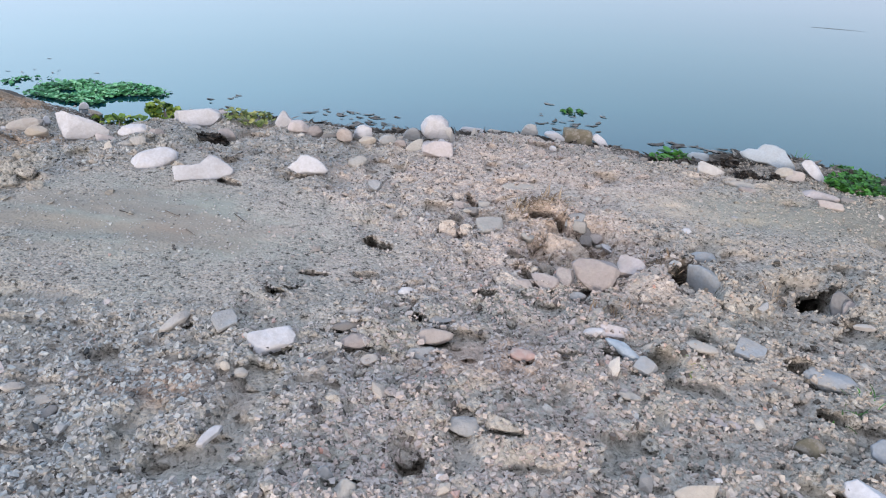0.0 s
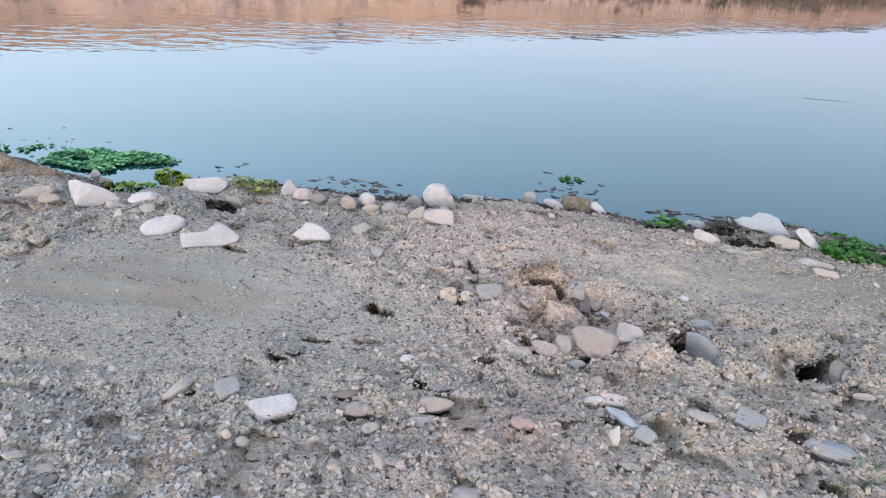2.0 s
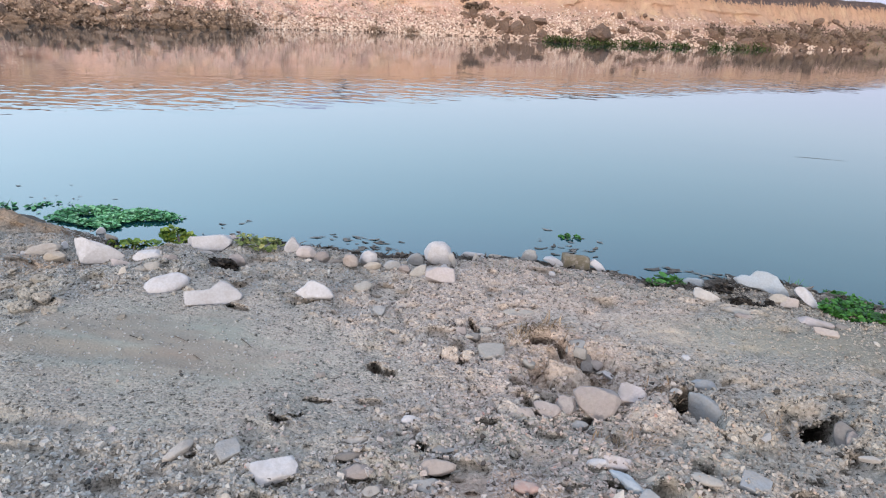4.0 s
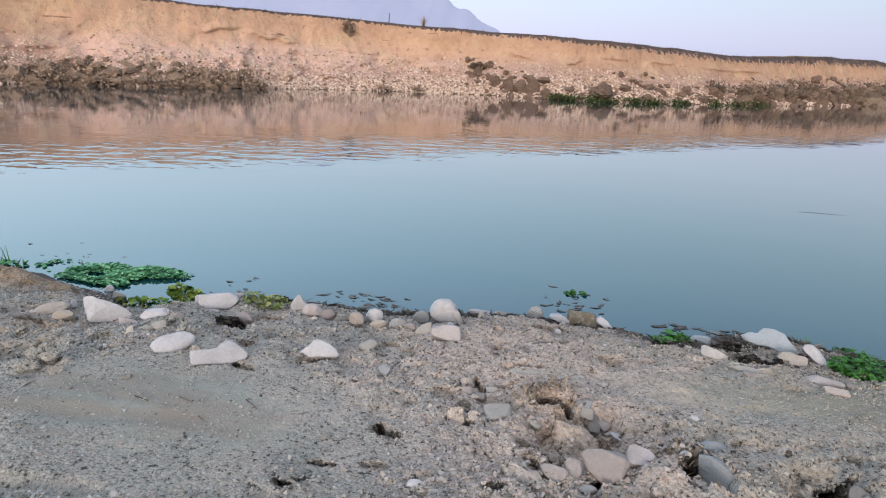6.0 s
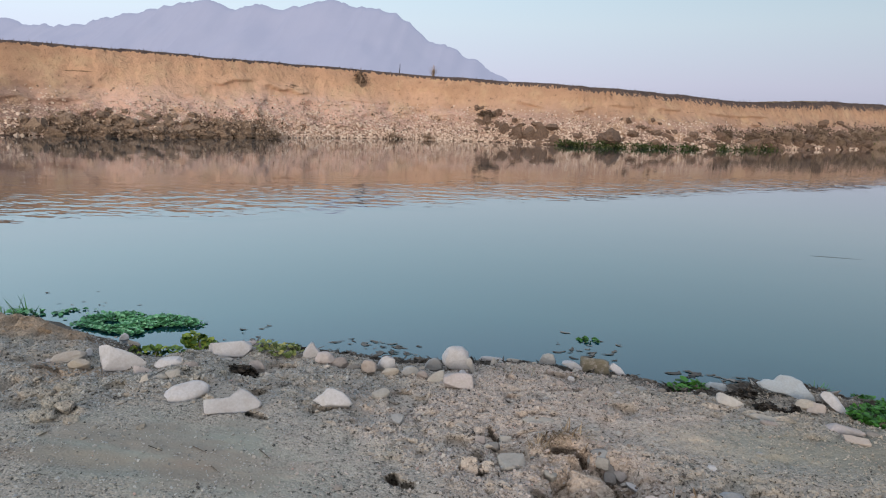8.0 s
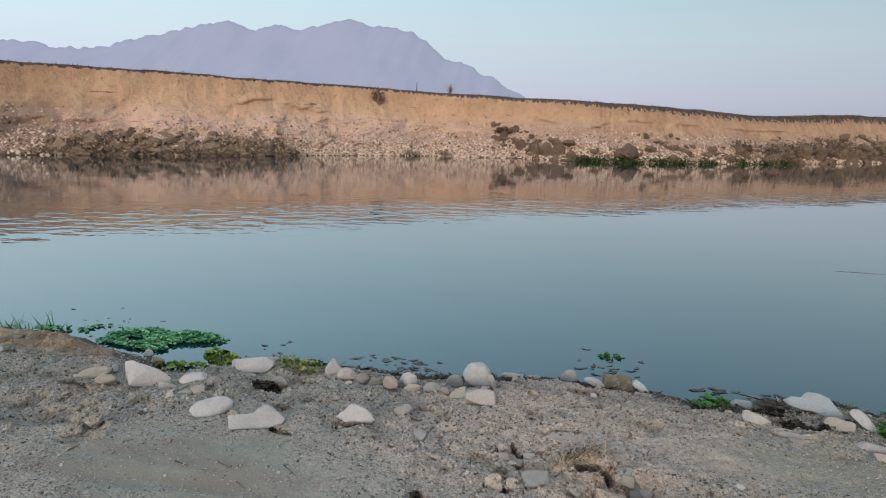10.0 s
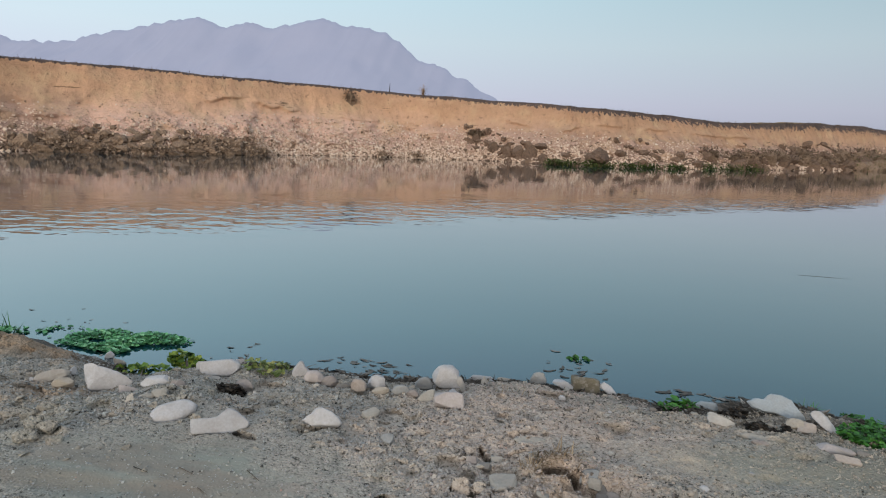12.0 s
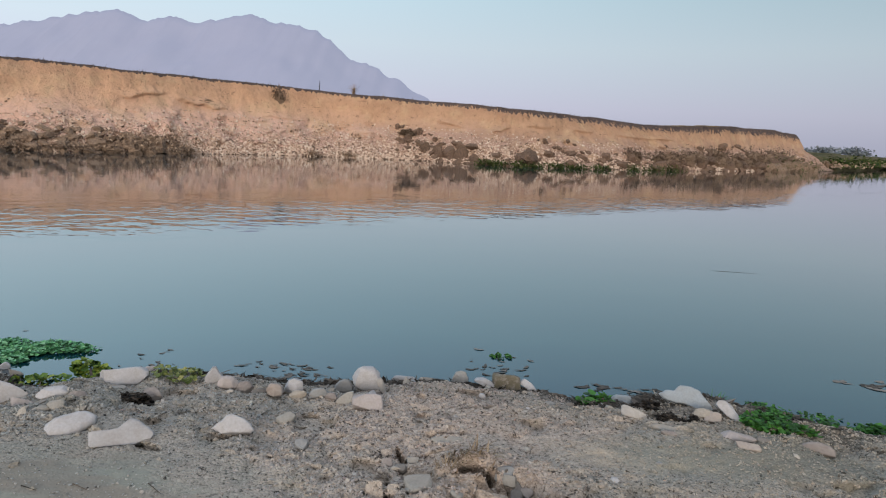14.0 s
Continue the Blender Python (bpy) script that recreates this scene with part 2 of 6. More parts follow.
def loose_pebble_material():
    m, nt, b = start("loose_pebble", 0.85, 0.25)
    info = nt.nodes.new("ShaderNodeObjectInfo")
    tc = nt.nodes.new("ShaderNodeTexCoord")
    col = ramp_of(nt, info.outputs["Random"], [(0, (0.22, 0.20, 0.19)), (0.2, (0.38, 0.36, 0.34)), (0.4, (0.33, 0.335, 0.345)), (0.6, (0.44, 0.385, 0.335)), (0.85, (0.44, 0.41, 0.375)), (1, (0.50, 0.47, 0.44))])
    grain = ramp_of(nt, noise_of(nt, tc.outputs["Object"], 60, 3), [(0.3, grey(0.75)), (0.7, grey(1.12))])
    nt.links.new(mix_of(nt, 1.0, col, grain, "MULTIPLY"), b.inputs["Base Color"])


def bank_material():
    m, nt, b = start("cut_bank", 0.95, 0.1)
    uv = nt.nodes.new("ShaderNodeUVMap")
    uv.uv_map = "bank"
    xyz = nt.nodes.new("ShaderNodeSeparateXYZ")
    nt.links.new(uv.outputs[0], xyz.inputs[0])
    geo = nt.nodes.new("ShaderNodeNewGeometry")
    p = geo.outputs["Position"]
    wob = math_of(nt, "MULTIPLY", math_of(nt, "SUBTRACT", noise_of(nt, p, 0.6, 5, 0.65), 0.5), 0.42)
    lvl = math_of(nt, "ADD", xyz.outputs["Y"], wob)
    col = ramp_of(nt, lvl, [(0.0, (0.42, 0.30, 0.25)), (0.08, (0.62, 0.435, 0.375)), (0.40, (0.69, 0.475, 0.40)), (0.56, (0.67, 0.44, 0.325)), (0.75, (0.64, 0.405, 0.275)), (0.92, (0.56, 0.35, 0.235))])
    # duller and greyer downstream, where the bank has slumped
    dull = ramp_of(nt, math_of(nt, "ADD", math_of(nt, "DIVIDE", xyz.outputs["X"], 90.0), math_of(nt, "MULTIPLY", wob, 0.3)), [(0.122, grey(1.0)), (0.15, grey(0)), (0.30, grey(0)), (0.44, grey(0.85))])
    foot = ramp_of(nt, lvl, [(0.50, grey(1)), (0.68, grey(0.6))])
    col = mix_of(nt, math_of(nt, "MULTIPLY", dull, foot), col, mix_of(nt, 1.0, col, (0.60, 0.60, 0.59), "MULTIPLY"))
    # stained streaks down the scarp
    st = nt.nodes.new("ShaderNodeMapping")
    st.inputs["Scale"].default_value = (1.6, 1.6, 0.25)
    nt.links.new(p, st.inputs[0])
    streak = ramp_of(nt, noise_of(nt, st.outputs[0], 1.2, 5, 0.7), [(0.52, grey(0)), (0.74, grey(0.25))])
    col = mix_of(nt, streak, col, (0.33, 0.21, 0.12))
    pale = ramp_of(nt, noise_of(nt, p, 0.9, 4), [(0.5, grey(0)), (0.7, grey(0.5))])
    col = mix_of(nt, pale, col, (0.62, 0.46, 0.30))
    fleck = ramp_of(nt, noise_of(nt, p, 3.5, 5, 0.7), [(0.31, grey(0.42)), (0.40, grey(0.95)), (0.75, grey(1.14))])
    col = mix_of(nt, 0.8, col, mix_of(nt, 1.0, col, fleck, "MULTIPLY"))
    # packed cobbles of the lower slope, the shadow between them painted dark brown
    cob = node(nt, "TexVoronoi", Scale=4.2)
    cob.feature = "DISTANCE_TO_EDGE"
    nt.links.new(p, cob.inputs["Vector"])
    gap_shade = ramp_of(nt, cob.outputs["Distance"], [(0.02, grey(0.8)), (0.09, grey(0))])
    low = ramp_of(nt, math_of(nt, "ADD", lvl, math_of(nt, "MULTIPLY", noise_of(nt, p, 1.3, 4), 0.5)), [(0.42, grey(1)), (0.66, grey(0))])
    col = mix_of(nt, math_of(nt, "MULTIPLY", gap_shade, low), col, (0.16, 0.105, 0.08))
    # cracks and slip lines that run along the bank, their shade painted dark
    ct = nt.nodes.new("ShaderNodeMapping")
    ct.inputs["Scale"].default_value = (0.35, 0.35, 3.2)
    nt.links.new(p, ct.inputs[0])
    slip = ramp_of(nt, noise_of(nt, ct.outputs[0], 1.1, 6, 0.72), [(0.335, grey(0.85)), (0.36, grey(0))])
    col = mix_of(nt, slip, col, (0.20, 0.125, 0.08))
    # upright cracks below the turf, and dark specks: shadow and stain painted into the colour
    painted_rift = ramp_of(nt, noise_of(nt, st.outputs[0], 2.4, 5, 0.7), [(0.35, grey(0.8)), (0.39, grey(0))])
    col = mix_of(nt, math_of(nt, "MULTIPLY", painted_rift, ramp_of(nt, lvl, [(0.70, grey(0)), (0.86, grey(1))])), col, (0.26, 0.165, 0.11))
    painted_pit = ramp_of(nt, noise_of(nt, p, 2.1, 5, 0.75), [(0.30, grey(0.85)), (0.335, grey(0))])
    col = mix_of(nt, painted_pit, col, (0.24, 0.155, 0.105))
    # root mat under the turf, thicker to the right where the bank is low
    thick = math_of(nt, "MULTIPLY", ramp_of(nt, math_of(nt, "DIVIDE", xyz.outputs["X"], 90.0), [(0.30, grey(0.015)), (0.45, grey(0.055)), (0.62, grey(0.10)), (1, grey(0.12))]), 1.0)
    top = math_of(nt, "ADD", xyz.outputs["Y"], math_of(nt, "MULTIPLY", math_of(nt, "SUBTRACT", noise_of(nt, st.outputs[0], 3.2, 4, 0.7), 0.5), math_of(nt, "ADD", math_of(nt, "MULTIPLY", thick, 4.5), 0.05)))
    mat_m = math_of(nt, "GREATER_THAN", top, math_of(nt, "SUBTRACT", 0.985, thick))
    col = mix_of(nt, mat_m, col, mix_of(nt, noise_of(nt, p, 3, 3), (0.055, 0.047, 0.052), (0.17, 0.13, 0.12)))
    wet = ramp_of(nt, xyz.outputs["Y"], [(0.0, grey(0.8)), (0.035, grey(0))])
    col = mix_of(nt, wet, col, (0.07, 0.05, 0.04))
    nt.links.new(col, b.inputs["Base Color"])
    bump_of(nt, b, noise_of(nt, p, 2.5, 6, 0.7), 0.8, 0.25)


def turf_material(name, low, high):
    m, nt, b = start(name, 0.95, 0.1)
    geo = nt.nodes.new("ShaderNodeNewGeometry")
    p = geo.outputs["Position"]
    col = ramp_of(nt, noise_of(nt, p, 0.5, 6, 0.7), [(0.35, low), (0.65, high)])
    fine = ramp_of(nt, noise_of(nt, p, 5, 4), [(0.3, grey(0.7)), (0.7, grey(1.2))])
    nt.links.new(mix_of(nt, 1.0, col, fine, "MULTIPLY"), b.inputs["Base Color"])
    bump_of(nt, b, noise_of(nt, p, 4, 4), 0.8, 0.2)


def leaf_material(name, dark, light, warm, gloss=0.35):
    m, nt, b = start(name, 0.9 - gloss, gloss)
    geo = nt.nodes.new("ShaderNodeNewGeometry")
    info = nt.nodes.new("ShaderNodeObjectInfo")
    r = math_of(nt, "FRACT", math_of(nt, "ADD", geo.outputs["Random Per Island"], info.outputs["Random"]))
    col = ramp_of(nt, r, [(0, dark), (0.55, light), (1, warm)])
    vein = ramp_of(nt, noise_of(nt, geo.outputs["Position"], 60, 2), [(0.3, grey(0.75)), (0.7, grey(1.15))])
    nt.links.new(mix_of(nt, 1.0, col, vein, "MULTIPLY"), b.inputs["Base Color"])


def water_material():
    m, nt, b = start("river_water", 0.012, 0.5)
    b.inputs["IOR"].default_value = 2.65
    b.inputs["Coat Weight"].default_value, b.inputs["Coat IOR"].default_value, b.inputs["Coat Roughness"].default_value = 0.36, 1.33, 0.012
    geo = nt.nodes.new("ShaderNodeNewGeometry")
    p = geo.outputs["Position"]
    col = ramp_of(nt, noise_of(nt, p, 0.15, 3), [(0.3, (0.004, 0.034, 0.053)), (0.7, (0.006, 0.040, 0.061))])
    nt.links.new(col, b.inputs["Base Color"])
    # a breeze patch across the middle of the river, calm elsewhere
    sep = nt.nodes.new("ShaderNodeSeparateXYZ")
    nt.links.new(p, sep.inputs[0])
    line = math_of(nt, "SUBTRACT", sep.outputs["Y"], math_of(nt, "MULTIPLY", sep.outputs["X"], 0.72))
    line = math_of(nt, "ADD", line, math_of(nt, "MULTIPLY", noise_of(nt, p, 0.35, 3), 4.0))
    band = ramp_of(nt, math_of(nt, "DIVIDE", line, 30.0), [(0.455, grey(0)), (0.51, grey(0.7)), (0.58, grey(1)), (0.68, grey(0.03))])
    mp = nt.nodes.new("ShaderNodeMapping")
    mp.inputs["Rotation"].default_value = (0, 0, radians(-12))
    mp.inputs["Scale"].default_value = (0.55, 2.0, 1)
    nt.links.new(p, mp.inputs[0])
    rp = nt.nodes.new("ShaderNodeMapping")
    rp.inputs["Rotation"].default_value = (0, 0, radians(-14))
    rp.inputs["Scale"].default_value = (1.25, 1.9, 1)
    nt.links.new(p, rp.inputs[0])
    # livelier upstream, dying out downstream
    lively = ramp_of(nt, math_of(nt, "ADD", math_of(nt, "DIVIDE", sep.outputs["X"], 30.0), 0.5), [(0.25, grey(0.66)), (0.50, grey(0.40)), (0.8, grey(0.17))])
    wave = math_of(nt, "MULTIPLY", noise_of(nt, rp.outputs[0], 1.5, 2, 0.5), lively)
    calm = noise_of(nt, mp.outputs[0], 0.7, 2, 0.4)
    h = math_of(nt, "ADD", math_of(nt, "MULTIPLY", wave, band), math_of(nt, "MULTIPLY", calm, 0.03))
    # small chop under the far bank draws its reflection out
    fp = nt.nodes.new("ShaderNodeMapping")
    fp.inputs["Rotation"].default_value = (0, 0, radians(-12))
    fp.inputs["Scale"].default_value = (0.5, 4.0, 1)
    nt.links.new(p, fp.inputs[0])
    chop = math_of(nt, "MULTIPLY", noise_of(nt, fp.outputs[0], 1.6, 2, 0.5), ramp_of(nt, math_of(nt, "DIVIDE", line, 30.0), [(0.55, grey(0)), (0.70, grey(0.032))]))
    bump_of(nt, b, math_of(nt, "ADD", h, chop), 1.0, 0.04)
    nt.links.new(b.inputs["Normal"].links[0].from_socket, b.inputs["Coat Normal"])


def mountain_material():
    m, nt, b = start("painted_haze_mountain", 1.0, 0.0)
    geo = nt.nodes.new("ShaderNodeNewGeometry")
    p = geo.outputs["Position"]
    # lavender colour and a glow paint the distance haze over the ridge
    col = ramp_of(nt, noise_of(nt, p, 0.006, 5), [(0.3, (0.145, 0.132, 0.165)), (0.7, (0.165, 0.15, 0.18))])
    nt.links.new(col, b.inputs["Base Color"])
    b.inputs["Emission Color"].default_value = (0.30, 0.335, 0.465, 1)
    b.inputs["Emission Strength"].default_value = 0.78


ground_material()
MATS["dust"] = MATS["ground_gravel"]
pebble_material()
cobble_material()
loose_pebble_material()
bank_material()
turf_material("dry_turf", (0.20, 0.14, 0.09), (0.34, 0.25, 0.15))
turf_material("green_turf", (0.07, 0.075, 0.04), (0.17, 0.145, 0.085))
leaf_material("waterweed", (0.035, 0.13, 0.06), (0.12, 0.38, 0.17), (0.28, 0.56, 0.32))
leaf_material("cress", (0.035, 0.09, 0.015), (0.12, 0.22, 0.03), (0.30, 0.36, 0.05))
leaf_material("yellow_cress", (0.07, 0.11, 0.03), (0.19, 0.24, 0.08), (0.36, 0.36, 0.15))
leaf_material("grass", (0.015, 0.05, 0.012), (0.045, 0.16, 0.025), (0.085, 0.25, 0.045))
leaf_material("dead_weed", (0.04, 0.038, 0.036), (0.10, 0.088, 0.078), (0.19, 0.165, 0.145), 0.05)
leaf_material("dry_brush", (0.22, 0.16, 0.12), (0.37, 0.275, 0.21), (0.48, 0.37, 0.285), 0.05)
stone_material("earth_clod", (0.30, 0.22, 0.165), (0.17, 0.12, 0.09), 0.4, 0.0)
stone_material("dark_clod", (0.21, 0.142, 0.108), (0.11, 0.076, 0.058), 0.4, 0.0)
leaf_material("dark_brush", (0.09, 0.065, 0.053), (0.20, 0.15, 0.115), (0.31, 0.235, 0.18), 0.05)
leaf_material("rotting_leaf", (0.012, 0.011, 0.010), (0.035, 0.03, 0.027), (0.09, 0.078, 0.068), 0.15)
leaf_material("floating_leaf", (0.06, 0.055, 0.05), (0.14, 0.13, 0.12), (0.27, 0.25, 0.235), 0.2)
leaf_material("straw", (0.20, 0.145, 0.10), (0.34, 0.265, 0.19), (0.46, 0.38, 0.29), 0.05)
leaf_material("bank_green", (0.03, 0.05, 0.02), (0.07, 0.10, 0.035), (0.13, 0.14, 0.06), 0.05)
# blue-grey distance haze mixed into the far trees' leaf colours
leaf_material("hazed_foliage", (0.21, 0.245, 0.285), (0.23, 0.265, 0.305), (0.25, 0.28, 0.32), 0.05)
water_material()
mountain_material()

# ---- the lie of the land (z = 0 is the water level) ----
def hash01(i, j, seed):
    h = np.sin(i * 127.1 + j * 311.7 + seed * 74.7) * 43758.5453
    return h - np.floor(h)


def vnoise(x, y, seed=0):
    """Smooth value noise, about -1 to 1."""
    x, y = np.asarray(x, float), np.asarray(y, float)
    i, j = np.floor(x), np.floor(y)
    u, v = x - i, y - j
    u, v = u * u * (3 - 2 * u), v * v * (3 - 2 * v)
    a, b = hash01(i, j, seed), hash01(i + 1, j, seed)
    c, d = hash01(i, j + 1, seed), hash01(i + 1, j + 1, seed)
    return 2 * (a + (b - a) * u + (c - a) * v + (a - b - c + d) * u * v) - 1


def fbm(x, y, seed=0, octaves=4):
    total, amp = 0, 0.5
    for k in range(octaves):
        total = total + amp * vnoise(x * 2 ** k + 17 * k, y * 2 ** k - 9 * k, seed + k)
        amp *= 0.5
    return total


def sstep(a, b, v):
    q = np.clip((v - a) / (b - a), 0, 1)
    return q * q * (3 - 2 * q)


SHORE_X = [-60, -12, -6, -4.6, -3.65, -3.4, -3.05, -2.8, -2.62, -2.48, -2.36, -2.15, -2.02, -1.86, -1.65, -1.4, -1.0, -0.7, -0.5, -0.2, 0.1, 0.34, 0.5, 0.76, 1.0, 1.2, 1.55, 1.9, 2.1, 2.4, 2.7, 4.0, 8, 60]
SHORE_Y = [-9, 3.2, 4.2, 4.22, 4.20, 4.15, 3.97, 3.90, 3.80, 3.60, 3.56, 3.60, 3.84, 3.94, 3.92, 3.89, 3.88, 3.86, 3.90, 3.98, 4.02, 4.01, 3.98, 3.91, 3.80, 3.83, 3.94, 3.92, 3.78, 3.66, 3.52, 3.1, 2.2, -9]
CRATERS, SWELLS = [], []


def swell(x, y, rx, ry, height, turn=0, sharp=0.25):
    """A mound, or a hollow where height is negative; a low sharp gives it a steep side."""
    SWELLS.append((x, y, rx, ry, height, math.radians(turn), sharp))


def crater(x, y, rx, ry, depth, turn=0, rim=0.25):
    CRATERS.append((x, y, rx, ry, depth, math.radians(turn), rim))


def shore(x):
    return np.interp(x, SHORE_X, SHORE_Y) + 0.035 * vnoise(np.asarray(x) * 3.1, 0.5, 3)


def silt_at(x, y):
    """1 in the middle of the smooth fans of silt and sand, 0 outside."""
    a = np.hypot((x + 1.35) / 1.3, (y - 2.1) / 0.75)
    b = np.hypot((x - 1.25) / 1.25, (y - 2.69) / 0.385)
    return np.maximum(sstep(1.0, 0.6, a + 0.25 * vnoise(np.asarray(x) * 4, np.asarray(y) * 4, 12)), 0.6 * sstep(1.0, 0.6, b + 0.25 * vnoise(np.asarray(x) * 4, np.asarray(y) * 4, 13)))


def land(x, y, pits=True):
    """Height of the bank on this side and of the river bed."""
    x, y = np.atleast_1d(np.asarray(x, float)), np.atleast_1d(np.asarray(y, float))
    d = shore(x) - y
    z = np.interp(d, [-60, -25, -6, -2, -0.5, 0, 0.12, 0.4, 0.9, 1.4, 2.2, 3.2, 12, 400], [-3.5, -3, -1.2, -0.55, -0.16, -0.01, 0.045, 0.125, 0.195, 0.235, 0.265, 0.285, 0.5, 3])
    dry = sstep(-0.1, 0.35, d)
    near = sstep(-4.3, -3.6, x + 0.3 * vnoise(y * 2, 1.5, 17)) * sstep(4.1, 3.4, x + 0.3 * vnoise(y * 2, 5.5, 17)) * sstep(0.3, 0.75, y + 0.12 * vnoise(x * 2, 3.5, 17))
    z = z + dry * 0.045 * fbm(x * 1.1 + 3, y * 1.3, 11, 3)
    silt = silt_at(x, y)
    rough = dry * near * (1 - 0.9 * silt)
    z = z + rough * (0.052 * fbm(x * 3.6, y * 3.6, 21, 3) + 0.030 * np.abs(fbm(x * 9, y * 9, 31, 3)) - 0.009 + 0.014 * fbm(x * 30, y * 30, 41, 2))
    for cx, cy, rx, ry, height, turn, sharp in SWELLS:
        reach = 1.6 * max(rx, ry)
        m = (np.abs(x - cx) < reach) & (np.abs(y - cy) < reach)
        if not np.any(m):
            continue
        xm, ym = x[m], y[m]
        u = (xm - cx) * math.cos(turn) + (ym - cy) * math.sin(turn)
        v = -(xm - cx) * math.sin(turn) + (ym - cy) * math.cos(turn)
        r = np.hypot(u / rx, v / ry) + 0.22 * fbm(xm * 9, ym * 9, 7, 3)
        z[m] += height * sstep(1.0, sharp, r)
    if not pits:
        return z
    # hoof nicks and gaps between crumbs
    z = z - rough * (0.034 * sstep(0.46, 0.66, vnoise(x * 8.5, y * 8.5, 81)) + 0.018 * sstep(0.5, 0.7, vnoise(x * 19, y * 26, 83)))
    for cx, cy, rx, ry, depth, turn, rim in CRATERS:
        reach = 2.2 * max(rx, ry)
        m = (np.abs(x - cx) < reach) & (np.abs(y - cy) < reach)
        if not np.any(m):
            continue
        xm, ym = x[m], y[m]
        u = (xm - cx) * math.cos(turn) + (ym - cy) * math.sin(turn)
        v = -(xm - cx) * math.sin(turn) + (ym - cy) * math.cos(turn)
        r = np.hypot(u / rx, v / ry) + 0.25 * vnoise(xm * 30, ym * 30, 5)
        z[m] += -2.5 * depth * sstep(1.0, 0.72, r) + depth * rim * sstep(1.6, 1.15, r) * sstep(0.9, 1.15, r)
    return z
# the trampled hollow, its stones lie in it
swell(0.36, 2.21, 0.19, 0.29, -0.075, -25, 0.70)
swell(0.30, 2.24, 0.10, 0.09, 0.040, 0, 0.5)
swell(0.20, 2.56, 0.22, 0.08, 0.030, -15, 0.4)
swell(0.16, 2.02, 0.16, 0.06, 0.022, -20, 0.3)
swell(0.04, 2.40, 0.11, 0.08, -0.020, 0, 0.6)
# the broken clod near the feet
swell(0.13, 1.14, 0.27, 0.15, 0.036, -8, 0.2)
swell(-0.13, 1.05, 0.055, 0.10, -0.050, 15, 0.4)
swell(0.34, 0.98, 0.16, 0.10, 0.022, 0, 0.25)
swell(-0.30, 0.88, 0.20, 0.09, 0.022, 0, 0.25)
# the burrow's sandy back wall, the slipped block beside the crack
swell(1.20, 2.04, 0.13, 0.14, -0.050, 10, 0.5)
swell(0.92, 1.98, 0.12, 0.22, 0.035, 15, 0.5)
swell(0.62, 2.00, 0.10, 0.16, 0.030, 0, 0.4)
swell(1.00, 1.62, 0.18, 0.10, 0.030, 0, 0.3)
swell(0.66, 1.62, 0.14, 0.12, 0.030, 0, 0.3)
swell(0.30, 1.72, 0.26, 0.10, 0.022, 8, 0.3)
# a worn track through the silt and the earth heap at its far end
swell(-1.45, 1.98, 0.55, 0.10, -0.010, 6, 0.2)
swell(-2.25, 2.50, 0.30, 0.16, -0.030, 10, 0.3)
swell(-2.10, 2.36, 0.24, 0.07, 0.022, 8, 0.3)
swell(-3.30, 3.62, 0.60, 0.26, 0.10, 8, 0.1)
swell(1.27, 1.90, 0.11, 0.09, -0.035, 0, 0.4)
swell(0.72, 1.99, 0.07, 0.12, -0.035, 20, 0.4)
# dark slits and holes
crater(-1.20, 2.535, 0.11, 0.030, 0.014, -25)
crater(-1.56, 2.60, 0.10, 0.022, 0.010, 30)
crater(-0.93, 2.66, 0.07, 0.022, 0.010, 0)
crater(0.255, 2.44, 0.10, 0.045, 0.050, -15)
crater(0.42, 2.34, 0.14, 0.028, 0.030, -48)
crater(0.40, 1.90, 0.07, 0.022, 0.030, 25)
crater(0.20, 1.945, 0.09, 0.016, 0.022, -38)
crater(0.262, 2.075, 0.05, 0.016, 0.020, 0)
crater(0.79, 2.04, 0.19, 0.052, 0.080, -77)
crater(0.745, 2.03, 0.06, 0.045, 0.050, 20)
crater(1.245, 2.005, 0.078, 0.10, 0.15, 0)
crater(-0.665, 1.665, 0.034, 0.022, 0.045, 0)
crater(-0.63, 1.70, 0.05, 0.012, 0.018, 40)
crater(-0.588, 1.83, 0.055, 0.013, 0.020, -5)
crater(-0.445, 2.135, 0.020, 0.030, 0.030, 20)
crater(-0.40, 2.085, 0.080, 0.026, 0.024, -25)
crater(-0.074, 2.60, 0.016, 0.060, 0.025, 10)
crater(-0.05, 2.56, 0.080, 0.014, 0.020, 0)
crater(-0.125, 2.228, 0.060, 0.018, 0.024, -8)
crater(0.12, 2.80, 0.12, 0.030, 0.010, 5)
crater(-0.187, 1.61, 0.020, 0.014, 0.035, 0)
crater(0.03, 1.795, 0.060, 0.022, 0.020, 20)
crater(-0.40, 1.855, 0.060, 0.018, 0.012, 0)
crater(0.58, 1.52, 0.050, 0.060, 0.020, -30)
crater(0.30, 1.50, 0.060, 0.012, 0.012, 10)
crater(0.985, 1.545, 0.045, 0.022, 0.030, -20)
crater(1.00, 1.345, 0.040, 0.026, 0.030, -30)
crater(-0.13, 1.03, 0.045, 0.040, 0.020, 0)
crater(-0.26, 0.905, 0.060, 0.020, 0.016, 0)
crater(-2.20, 2.47, 0.12, 0.030, 0.012, 10)
crater(-2.05, 2.40, 0.05, 0.020, 0.014, 20)
crater(1.38, 3.26, 0.15, 0.050, 0.020, -25)
